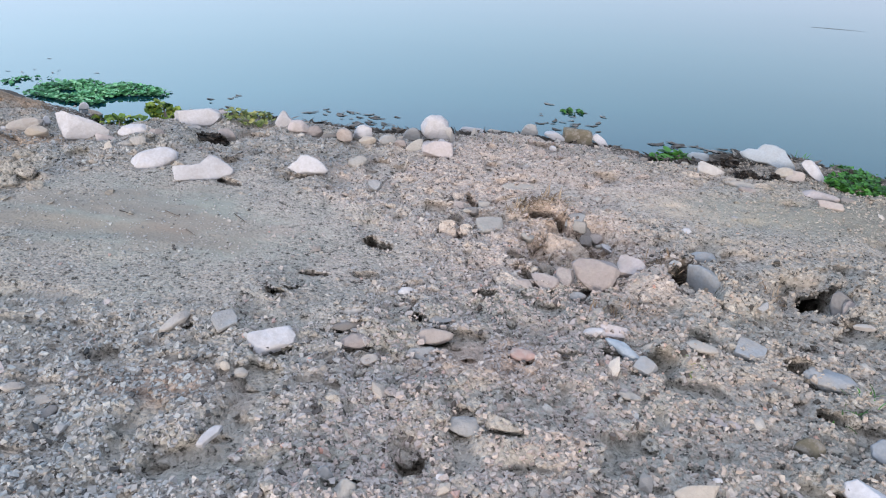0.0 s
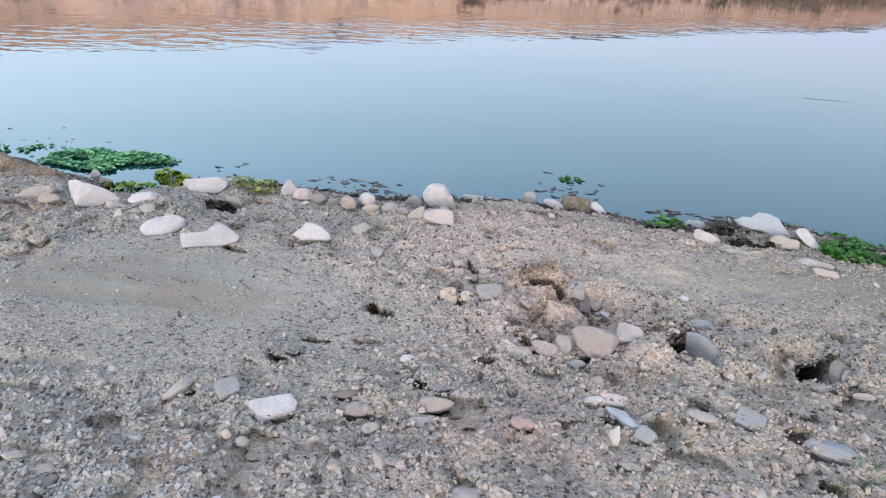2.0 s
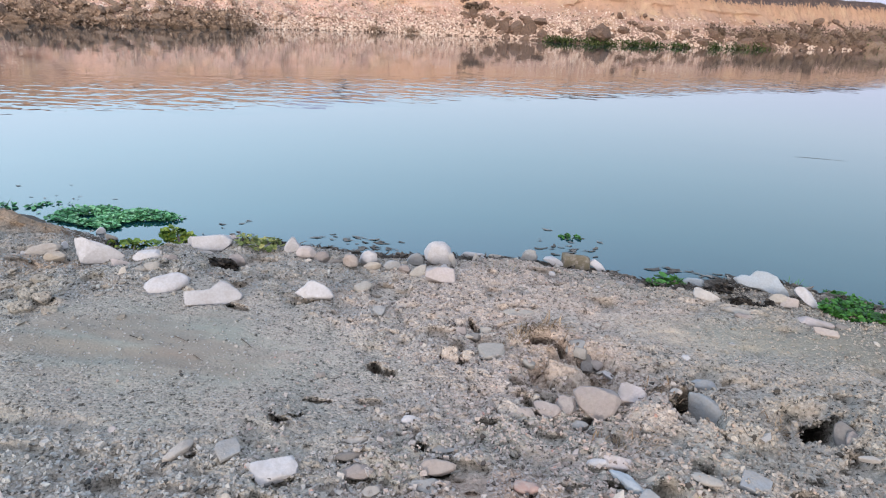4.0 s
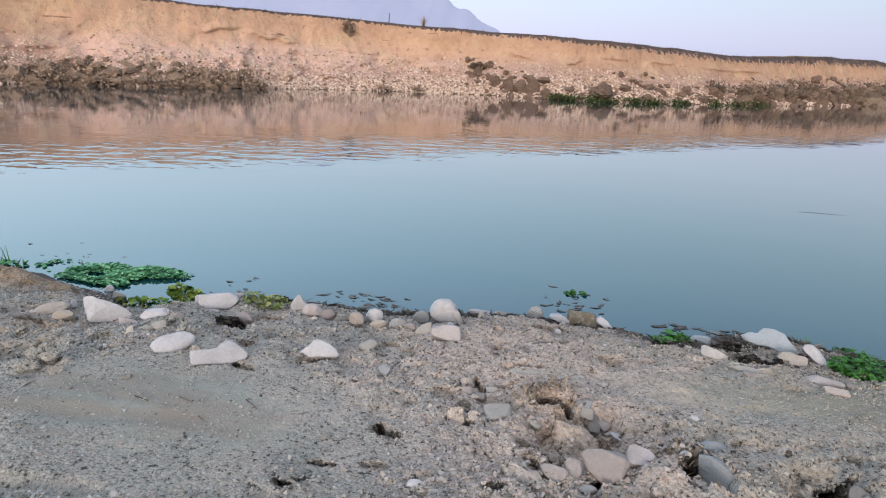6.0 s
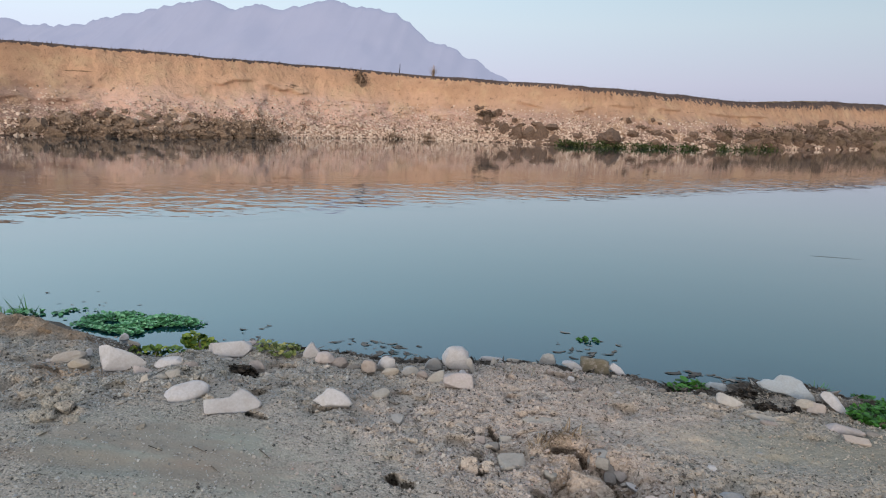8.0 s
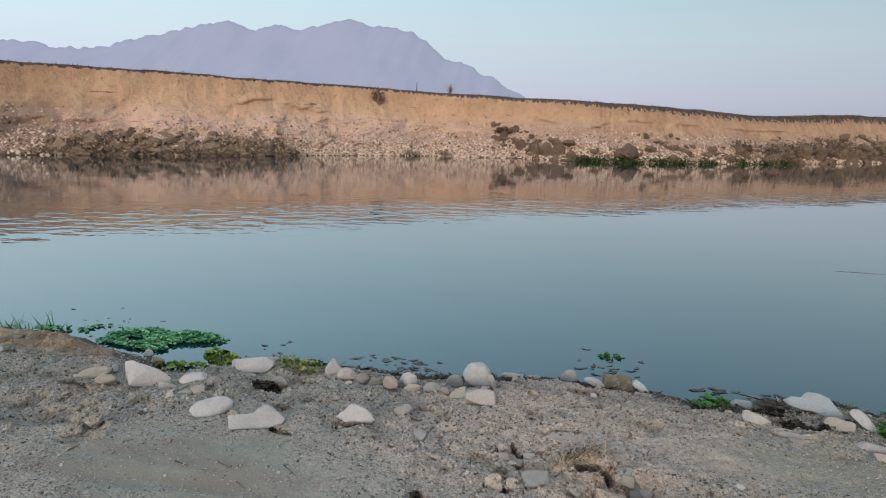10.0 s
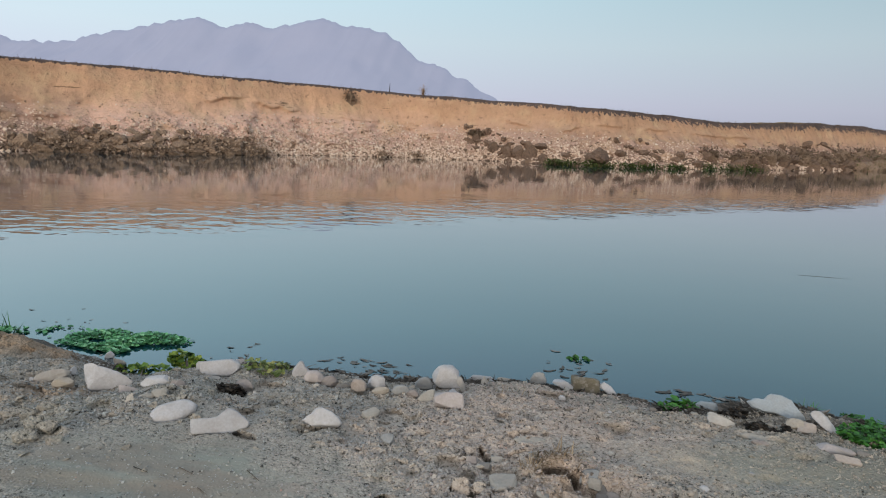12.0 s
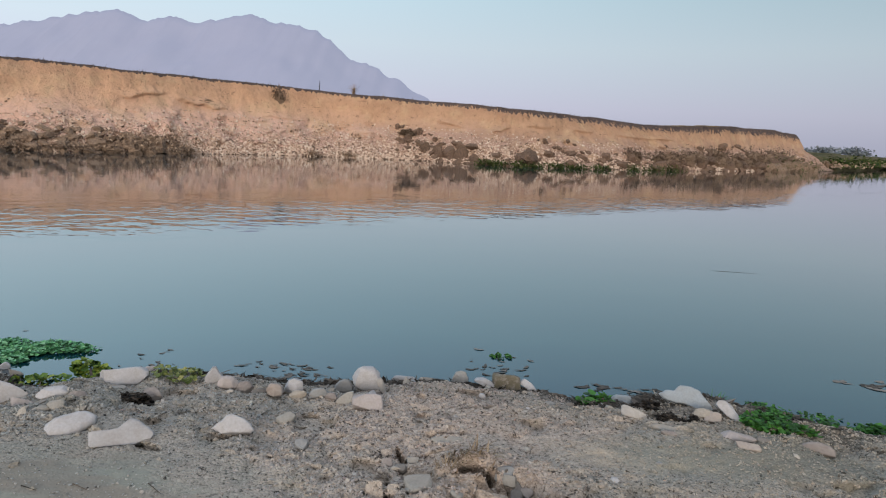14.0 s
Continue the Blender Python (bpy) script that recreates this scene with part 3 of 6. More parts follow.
# narrow gaps in front of the bedded stones
crater(-1.568, 2.612, 0.102, 0.019, 0.016, 31, 0.1)
crater(-1.284, 2.532, 0.124, 0.021, 0.016, 27, 0.1)
crater(-0.859, 2.695, 0.093, 0.018, 0.016, 17, 0.1)
crater(-0.511, 2.563, 0.029, 0.011, 0.010, 11, 0.1)
crater(-0.589, 1.390, 0.068, 0.015, 0.016, 22, 0.1)
crater(-0.354, 1.451, 0.049, 0.013, 0.014, 13, 0.1)
crater(-0.393, 1.529, 0.056, 0.014, 0.015, 14, 0.1)
crater(-0.123, 1.499, 0.055, 0.014, 0.015, 4, 0.1)
crater(-0.142, 1.429, 0.050, 0.013, 0.014, 5, 0.1)
crater(-0.116, 1.606, 0.043, 0.013, 0.012, 4, 0.1)
crater(0.142, 1.435, 0.042, 0.013, 0.012, -6, 0.1)
crater(0.404, 1.907, 0.080, 0.017, 0.016, -12, 0.1)
crater(0.544, 2.025, 0.052, 0.014, 0.014, -25, 0.1)
crater(0.523, 2.319, 0.039, 0.012, 0.012, -13, 0.1)
crater(0.470, 2.379, 0.027, 0.011, 0.009, -11, 0.1)
crater(0.224, 1.883, 0.050, 0.013, 0.014, -11, 0.1)
crater(0.249, 2.084, 0.032, 0.012, 0.010, -7, 0.1)
crater(0.146, 1.847, 0.044, 0.013, 0.013, -12, 0.1)
crater(0.075, 1.903, 0.035, 0.012, 0.011, -2, 0.1)
crater(0.385, 2.424, 0.038, 0.012, 0.011, -23, 0.1)
crater(0.018, 2.258, 0.058, 0.014, 0.015, -1, 0.1)
crater(-0.149, 2.220, 0.035, 0.012, 0.011, 4, 0.1)
crater(-0.073, 2.236, 0.028, 0.011, 0.009, 2, 0.1)
crater(0.296, 2.364, 0.044, 0.013, 0.013, -7, 0.1)
crater(0.356, 2.336, 0.044, 0.013, 0.013, -9, 0.1)
crater(0.252, 2.174, 0.042, 0.013, 0.012, -7, 0.1)
crater(0.400, 2.264, 0.032, 0.012, 0.010, -10, 0.1)
crater(0.339, 1.864, 0.032, 0.011, 0.010, -10, 0.1)
crater(0.155, 2.320, 0.025, 0.011, 0.009, -4, 0.1)
crater(0.176, 2.251, 0.027, 0.011, 0.009, -4, 0.1)
crater(-0.131, 2.578, 0.026, 0.011, 0.009, 3, 0.1)
crater(-0.011, 2.536, 0.027, 0.011, 0.009, 0, 0.1)
crater(0.854, 2.201, 0.051, 0.014, 0.014, -21, 0.1)
crater(0.819, 2.097, 0.028, 0.011, 0.009, -37, 0.1)
crater(1.231, 1.863, 0.036, 0.012, 0.011, -33, 0.1)
crater(1.296, 1.861, 0.055, 0.014, 0.015, -34, 0.1)
crater(0.829, 1.578, 0.044, 0.013, 0.013, -35, 0.1)
crater(0.688, 1.568, 0.046, 0.013, 0.013, -23, 0.1)
crater(-0.902, 1.444, 0.048, 0.013, 0.013, 31, 0.1)
crater(-0.744, 1.435, 0.036, 0.012, 0.011, 27, 0.1)
crater(-0.610, 1.010, 0.032, 0.012, 0.010, 30, 0.1)
crater(-0.249, 1.749, 0.031, 0.011, 0.010, 8, 0.1)
crater(-0.393, 1.610, 0.046, 0.013, 0.013, 13, 0.1)
crater(-0.206, 1.234, 0.025, 0.011, 0.009, 9, 0.1)
crater(0.435, 1.630, 0.046, 0.013, 0.013, -15, 0.1)
crater(0.366, 1.621, 0.025, 0.011, 0.009, -37, 0.1)
crater(0.447, 1.537, 0.063, 0.015, 0.016, -26, 0.1)
crater(0.496, 1.453, 0.030, 0.011, 0.010, -34, 0.1)
crater(1.029, 1.477, 0.068, 0.015, 0.016, -31, 0.1)
crater(0.880, 1.216, 0.035, 0.012, 0.011, -36, 0.1)
crater(1.056, 1.208, 0.037, 0.012, 0.011, -41, 0.1)
crater(0.530, 1.008, 0.041, 0.012, 0.012, -28, 0.1)
crater(0.945, 1.033, 0.070, 0.016, 0.016, -42, 0.1)
crater(0.435, 1.333, 0.032, 0.012, 0.010, -18, 0.1)
crater(-0.246, 0.875, 0.031, 0.011, 0.010, 7, 0.1)
crater(0.007, 1.144, 0.062, 0.015, 0.016, -1, 0.1)
crater(0.090, 1.119, 0.054, 0.014, 0.015, -5, 0.1)
crater(-0.302, 1.392, 0.027, 0.011, 0.009, 12, 0.1)
crater(0.679, 1.292, 0.049, 0.013, 0.014, -28, 0.1)
crater(0.769, 1.048, 0.043, 0.013, 0.012, -56, 0.1)
crater(-1.052, 1.044, 0.029, 0.011, 0.010, 45, 0.1)

# ---- mesh helpers ----
def mesh_of(name, verts, faces, material, smooth=False):
    me = bpy.data.meshes.new(name)
    me.from_pydata(verts if isinstance(verts, list) else verts.tolist(), [], faces if isinstance(faces, list) else faces.tolist())
    me.materials.append(MATS[material])
    if smooth:
        me.polygons.foreach_set("use_smooth", [True] * len(me.polygons))
    me.update()
    return me


def thing(name, me, label, category="", group="", kind="", at=(0, 0, 0), turn=0.0):
    ob = new(name, me)
    ob.matrix_world = pose(*at, 0, 0, turn)
    return tagged(ob, label, category, group, kind)


def empty(name, label, category, at, group=""):
    ob = new(name)
    ob.location = at
    return tagged(ob, label, category, group)


def part(name, me, parent, label="", at=(0, 0, 0)):
    ob = new(name, me)
    ob.parent = parent
    ob.location = at
    return tagged(ob, label) if label else ob


def grid_faces(nu, nv):
    i = np.arange(nu * nv).reshape(nu, nv)
    return np.stack([i[:-1, :-1], i[1:, :-1], i[1:, 1:], i[:-1, 1:]], -1).reshape(-1, 4)


def grown(a, b, step, limit, growth=1.25):
    """Coordinates at even steps from a to b, then ever wider ones out to +-limit."""
    inner = list(np.arange(a, b + step / 2, step))
    lo, hi, s = [a], [b], step
    while hi[-1] < limit or lo[-1] > -limit:
        s *= growth
        lo.append(lo[-1] - s)
        hi.append(hi[-1] + s)
    return np.array(lo[:0:-1] + inner + hi[1:])


def ball(level):
    bm = bmesh.new()
    bmesh.ops.create_icosphere(bm, subdivisions=level, radius=1)
    v, f = np.array([p.co[:] for p in bm.verts]), np.array([[p.index for p in q.verts] for q in bm.faces])
    bm.free()
    return v, f


ICO_V, ICO_F = ball(1)
FINE_V, FINE_F = ball(2)


def scatter_stones(name, centres, radii, rng, material, flat=(0.45, 0.8), fine=False):
    """One mesh of many small angular stones or crumbs."""
    n = len(centres)
    bv, bf = (FINE_V, FINE_F) if fine else (ICO_V, ICO_F)
    shape = bv[None] * rng.uniform(0.6, 1.3, (n, len(bv), 1))
    shape = shape * np.stack([rng.uniform(0.8, 1.45, n), rng.uniform(0.7, 1.1, n), rng.uniform(*flat, n)], -1)[:, None]
    a = rng.uniform(0, 2 * np.pi, n)
    c, s = np.cos(a)[:, None], np.sin(a)[:, None]
    x, y = shape[..., 0] * c - shape[..., 1] * s, shape[..., 0] * s + shape[..., 1] * c
    tip = rng.normal(0, 0.25, (n, 1))
    v = np.stack([x, y, shape[..., 2] + tip * x], -1) * radii[:, None, None] + centres[:, None]
    f = bf[None] + (np.arange(n) * len(bv))[:, None, None]
    return mesh_of(name, v.reshape(-1, 3), f.reshape(-1, 3), material)


CUBE_V = np.array([(x, y, z) for x in (-1, 1) for y in (-1, 1) for z in (-1, 1)], float)
CUBE_F = np.array([(0, 1, 3), (0, 3, 2), (4, 6, 7), (4, 7, 5), (0, 4, 5), (0, 5, 1), (2, 3, 7), (2, 7, 6), (0, 2, 6), (0, 6, 4), (1, 5, 7), (1, 7, 3)])


def scatter_grit(name, centres, radii, rng, material):
    """One mesh of many small broken stones, each a bent block."""
    n = len(centres)
    shape = CUBE_V[None] * rng.uniform(0.3, 1.15, (n, 8, 3)) * np.stack([rng.uniform(0.7, 1.3, n), rng.uniform(0.6, 1.0, n), rng.uniform(0.4, 0.85, n)], -1)[:, None]
    a, b = rng.uniform(0, 2 * np.pi, n), rng.normal(0, 0.7, n)
    ca, sa, cb, sb = np.cos(a)[:, None], np.sin(a)[:, None], np.cos(b)[:, None], np.sin(b)[:, None]
    x, y, z = shape[..., 0], shape[..., 1], shape[..., 2]
    x, z = x * cb - z * sb, x * sb + z * cb
    v = np.stack([x * ca - y * sa, x * sa + y * ca, z], -1) * radii[:, None, None] + centres[:, None]
    f = CUBE_F[None] + (np.arange(n) * 8)[:, None, None]
    return mesh_of(name, v.reshape(-1, 3), f.reshape(-1, 3), material)


# ---- the bank on this side and the river bed: one sheet ----
gx, gy = grown(-3.8, 3.6, 0.0135, 1600), grown(0.75, 4.15, 0.0135, 1600)
GX, GY = np.meshgrid(gx, gy, indexing="ij")
GZ = land(GX, GY)
# hollows are undercut towards the river
GY = GY + 1.25 * np.maximum(land(GX, GY, False) - GZ - 0.012, 0)
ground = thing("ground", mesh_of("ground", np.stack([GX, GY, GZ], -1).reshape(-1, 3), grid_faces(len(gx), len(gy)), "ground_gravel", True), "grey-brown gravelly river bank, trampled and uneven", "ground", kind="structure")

# ---- water ----
wx = [-3000, -300, -40, -8, 0, 8, 40, 300, 3000]
wv = [(x, y, 0.0) for x in wx for y in wx]
water = thing("water", mesh_of("water", wv, grid_faces(9, 9), "river_water", True), "calm blue-grey river reflecting the evening sky", "water", kind="structure")

# ---- the cut bank across the river ----
BX = np.array([-1500, -300, -90, -45, -30, -24.2, -21.7, -19.1, -16.9, -13.5, -11, -6.6, -1.3, 3.8, 7.5, 11.7, 19.9, 28, 39.0, 42.5, 44.2, 44.5, 42, 31, 0])
BY = np.array([60, 20, 6, 12, 19.5, 24.2, 27.0, 28.8, 30.7, 34.0, 36.9, 39.8, 40.5, 39.2, 40.3, 42.8, 49.2, 56.5, 66.5, 71, 76, 84, 100, 160, 420])
BS = np.concatenate([[0], np.cumsum(np.hypot(np.diff(BX), np.diff(BY)))])
BS = BS - BS[4]  # zero at the left edge of what is seen
TOP_S = [-1600, 0, 4, 9, 12, 18, 28, 33, 42, 47, 52, 57, 62, 72, 80, 95, 110, 700]
TOP_Z = [4.1, 3.75, 3.95, 4.36, 4.3, 4.28, 4.2, 4.0, 3.65, 3.55, 3.45, 3.25, 3.3, 3.8, 3.85, 3.5, 3.3, 3.0]
PROF_A = [-0.8, -0.3, 0.0, 0.2, 0.45, 0.68, 0.76, 0.83, 0.90, 0.955, 0.965, 1.0, 1.12, 1.6]
PROF_B = [-0.35, -0.14, 0.0, 0.115, 0.30, 0.50, 0.60, 0.74, 0.88, 0.955, 0.985, 1.0, 1.0, 1.01]
SETBACK = 3.6


def bank_at(s, a):
    """The point of the far bank at the length s along its waterline and the part a of its setback."""
    s, a = np.asarray(s, float), np.asarray(a, float)
    x, y = np.interp(s, BS, BX), np.interp(s, BS, BY)
    w = 1.6
    tx, ty = np.interp(s + w, BS, BX) - np.interp(s - w, BS, BX), np.interp(s + w, BS, BY) - np.interp(s - w, BS, BY)
    ln = np.hypot(tx, ty) + 1e-9
    nx, ny = -ty / ln, tx / ln
    h = np.interp(s, TOP_S, TOP_Z) + 0.10 * fbm(s * 0.5, 3.3, 71, 3)
    b = np.interp(a, PROF_A, PROF_B)
    steep = sstep(0.55, 0.75, a) * sstep(1.3, 0.98, a)
    out = 0.55 * fbm(s * 0.30, a * 2, 51, 4) + steep * (0.18 * np.abs(fbm(s * 0.9, a * 3.3, 61, 4)) + 0.09 * fbm(s * 3.5, a * 7, 65, 3))
    out = out + sstep(0.1, 0.3, a) * sstep(0.8, 0.6, a) * 0.55 * fbm(s * 1.3, a * 7, 55, 4)
    # slipped slabs that stand out over a shadowed crack
    for s0, s1, level, slope, deep in ((19.2, 22.6, 0.70, 0.027, 0.20), (22.3, 25.8, 0.625, -0.034, 0.24), (26.5, 30.5, 0.52, -0.01, 0.12), (36.4, 38.6, 0.63, -0.05, 0.24), (39.6, 42.8, 0.58, 0.05, 0.26), (43.6, 47.0, 0.70, 0.0, 0.14), (47.8, 51.5, 0.68, 0.01, 0.14), (53.0, 61.0, 0.66, 0.0, 0.14)):
        edge = level + slope * (s - (s0 + s1) / 2) + 0.045 * fbm(s * 2.3, 7.7, 67, 4)
        along = sstep(s0, s0 + 1.2, s) * sstep(s1, s1 - 1.2, s)
        out = out - deep * along * sstep(edge - 0.008, edge + 0.008, b) * sstep(edge + 0.12, edge + 0.02, b)
    d = a * SETBACK + out * sstep(-0.2, 0.1, a)
    z = b * h + 0.10 * sstep(0.1, 0.4, a) * sstep(0.75, 0.5, a) * fbm(s * 2.2, a * 14, 57, 3)
    return x + nx * d, y + ny * d, z


bs = np.unique(np.concatenate([np.linspace(BS[0], -6, 24), np.arange(-6, 98, 0.16), np.linspace(98, BS[-1], 30)]))
ba = np.unique(np.concatenate([PROF_A, np.linspace(0, 1.0, 120)]))
SS, AA = np.meshgrid(bs, ba, indexing="ij")
px_, py_, pz_ = bank_at(SS, AA)
fx = np.interp(bs, [BS[0], -60, 60, 110, BS[-1]], [-2900, -2900, -600, 0, 200])
fy = np.interp(bs, [BS[0], -60, 60, 110, BS[-1]], [60, 2300, 2380, 2380, 2380])
rows = [np.stack([px_, py_, pz_], -1)]
for q in (0.004, 0.015, 0.05, 0.2, 0.6, 1.0):
    lx, ly = px_[:, -1] + (fx - px_[:, -1]) * q, py_[:, -1] + (fy - py_[:, -1]) * q
    rows.append(np.stack([lx, ly, np.full(len(bs), 2.9 if q > 0.01 else 3.05)], -1)[:, None])
bank_v = np.concatenate(rows, 1)
bank_me = mesh_of("far_bank", bank_v.reshape(-1, 3), grid_faces(bank_v.shape[0], bank_v.shape[1]), "cut_bank", True)
bank_me.materials.append(MATS["dry_turf"])
uvl = bank_me.uv_layers.new(name="bank")
frac = np.concatenate([np.interp(ba, PROF_A, PROF_B), np.full(6, 1.2)])
uvs = np.stack(np.broadcast_arrays(bs[:, None], frac[None]), -1).reshape(-1, 2)
loops = np.zeros(len(bank_me.loops), dtype=np.int32)
bank_me.loops.foreach_get("vertex_index", loops)
uvl.data.foreach_set("uv", uvs[loops].ravel())
nv = bank_v.shape[1] - 1
turf_from = int(np.searchsorted(ba, 1.0))
bank_me.polygons.foreach_set("material_index", [1 if k % nv >= turf_from else 0 for k in range(len(bank_me.polygons))])
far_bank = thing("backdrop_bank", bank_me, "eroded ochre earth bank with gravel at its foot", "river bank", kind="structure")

# low green bank and plain past its end
LX, LY = np.array([36, 40, 45, 55, 69, 95, 150, 400, 1500, 2800]), np.array([69, 70, 74, 85, 102, 130, 185, 400, 900, 1400])
ls = np.linspace(0, 9, 150)
lx, ly = np.interp(ls, np.arange(10), LX), np.interp(ls, np.arange(10), LY)
low = []
for d, z in ((-4, -0.8), (-0.3, -0.05), (0, 0.02), (0.8, 0.7), (2, 1.3), (5, 1.7), (14, 1.8), (60, 1.8), (300, 1.7), (2300, 1.5)):
    k = d / 2300
    w = 0.6 * fbm(ls * 9, d * 0.7, 81, 3) * min(1, max(0, d))
    low.append(np.stack([lx - 0.6 * d * (1 - k) + 300 * k, ly + d, np.full(150, z) + w], -1))
low = np.stack(low, 1)
thing("ground_low_bank", mesh_of("ground_low_bank", low.reshape(-1, 3), grid_faces(150, low.shape[1]), "green_turf", True), "low overgrown green-brown river bank in the distance", "river bank", kind="structure")

# ---- mountain ----
RX = [-4200, -3300, -2900, -2439, -2229, -2051, -1810, -1625, -1548, -1445, -1247, -1163, -1055, -938, -754, -686, -508, -441, -375, -288, -201, -136, -82, 60, 300]
RZ = [240, 300, 330, 328, 320, 301, 296, 341, 336, 373, 398, 371, 390, 374, 417, 389, 361, 311, 264, 237, 196, 162, 131, 60, 0]
mx = np.linspace(-4200, 300, 460)
mr = np.interp(mx, RX, RZ) + 20 * fbm(mx * 0.022, 1.0, 91, 5)
cols = []
for k, q in enumerate(np.linspace(0, 1, 26)):
    fall = 1 - q
    spur = 0.30 * q * (1 - q) * 4 * np.abs(fbm(mx * 0.004, q * 1.5, 95, 4))
    cols.append(np.stack([mx, 2500 - 700 * q + 120 * spur, mr * np.maximum(0, fall - spur * fall) - 20 * q], -1))
cols.insert(0, np.stack([mx, np.full(460, 3100.0), np.zeros(460)], -1))
mv = np.stack(cols, 1)
thing("backdrop_mountain", mesh_of("backdrop_mountain", mv.reshape(-1, 3), grid_faces(460, mv.shape[1]), "painted_haze_mountain", True), "hazy lavender mountain ridge far behind the river", "mountain", kind="structure")

# ---- stones of the shore ----
COLOUR_WORDS = {"white": "whitish limestone", "buff": "pale buff", "rose": "dull pinkish grey", "grey": "plain grey", "bluegrey": "pale blue-grey", "ice": "pale bluish", "blue": "smooth slate-blue", "slate": "dark grey", "brown": "grey-brown", "ochre": "orange-tan", "sand": "sandy yellow", "red": "brick-red", "moss": "moss-stained brown", "dust": "dust-covered pinkish brown"}
SHAPE_WORDS = {"notch": "broken, notched", "bean": "smooth, bean-shaped", "peak": "pointed", "wedge": "wedge-shaped", "oval": "flat oval", "block": "angular", "lump": "rounded", "dome": "domed", "shell": "smooth, sloping", "plate": "thin, leaning", "tile": "flat, four-sided", "chip": "thin, splintered", "key": "five-sided"}
STONE_RNG = np.random.default_rng(7)


# side views of the stones, from -1 to 1 both ways
OUTLINES = {
    "notch": [(-1, 0.44), (-0.4, 0.36), (-0.12, 0.44), (0.28, 1), (0.54, 0.76), (0.82, 0.2), (1, -0.32), (0.86, -0.6), (0.5, -0.75), (0.1, -1), (-0.3, -0.85), (-0.96, -0.84)],
    "bean": [(-1, -0.2), (-0.85, 0.2), (-0.4, 0.65), (0.1, 1), (0.7, 1), (1, 0.6), (0.98, 0.1), (0.6, -0.25), (0, -0.6), (-0.6, -1), (-0.9, -0.75)],
    "peak": [(-1, -0.3), (-0.75, 0.1), (-0.5, 0.35), (-0.25, 0.9), (0.05, 1), (0.5, 0.45), (0.85, -0.1), (1, -0.75), (0.8, -1), (0.2, -0.9), (-0.4, -0.85), (-0.9, -0.7)],
    "wedge": [(-1, 1), (-0.6, 0.75), (-0.1, 0.45), (0.4, 0.1), (0.8, -0.35), (1, -0.75), (0.7, -1), (-0.2, -1), (-0.85, -0.9), (-1, 0)],
    "oval": [(-1, -0.1), (-0.7, 0.75), (-0.2, 1), (0.6, 0.9), (1, 0.4), (0.85, -0.2), (0.4, -0.7), (-0.1, -1), (-0.6, -0.85)],
    "block": [(-1, 0.3), (-0.9, 1), (-0.2, 0.95), (0.5, 1), (0.85, 0.8), (0.92, 0), (1, -0.8), (0.5, -1), (-0.1, -0.85), (-0.6, -1), (-0.9, -0.7)],
    "lump": [(-1, 0.1), (-0.75, 0.75), (-0.2, 1), (0.35, 0.9), (0.75, 0.4), (1, -0.3), (0.85, -0.9), (0.2, -1), (-0.5, -0.85), (-0.9, -0.55)],
    "dome": [(-1, -0.9), (-0.9, 0), (-0.5, 0.75), (0.1, 1), (0.65, 0.8), (0.95, 0.1), (1, -0.9), (0, -1)],
    "shell": [(-1, 0.3), (-0.8, 0.9), (-0.3, 1), (0.2, 0.6), (0.6, 0), (0.95, -0.6), (1, -1), (0.5, -0.9), (0, -0.6), (-0.5, -0.1)],
    "plate": [(-1, -0.1), (-0.7, 0.35), (-0.45, 0.35), (-0.3, 0.9), (0.1, 1), (0.45, 0.75), (0.6, 0.35), (0.9, -0.2), (1, -0.55), (0.75, -0.95), (0.3, -0.75), (0, -0.55), (-0.4, -0.6), (-0.8, -0.45)],
    "tile": [(-1, 0.55), (-0.6, 0.85), (0.75, 1), (1, 0.1), (0.9, -0.5), (0.1, -0.75), (-0.55, -1), (-0.75, -0.5)],
    "chip": [(-1, -0.7), (-0.5, 0.1), (0.1, 0.7), (0.8, 1), (1, 0.75), (0.6, 0), (0, -0.5), (-0.6, -1)],
    "key": [(-1, 0.55), (-0.8, 0.9), (-0.2, 1), (0.7, 0.95), (1, 0.45), (0.75, -0.35), (0.3, -1), (-0.1, -0.8), (-0.65, -0.3)],
}


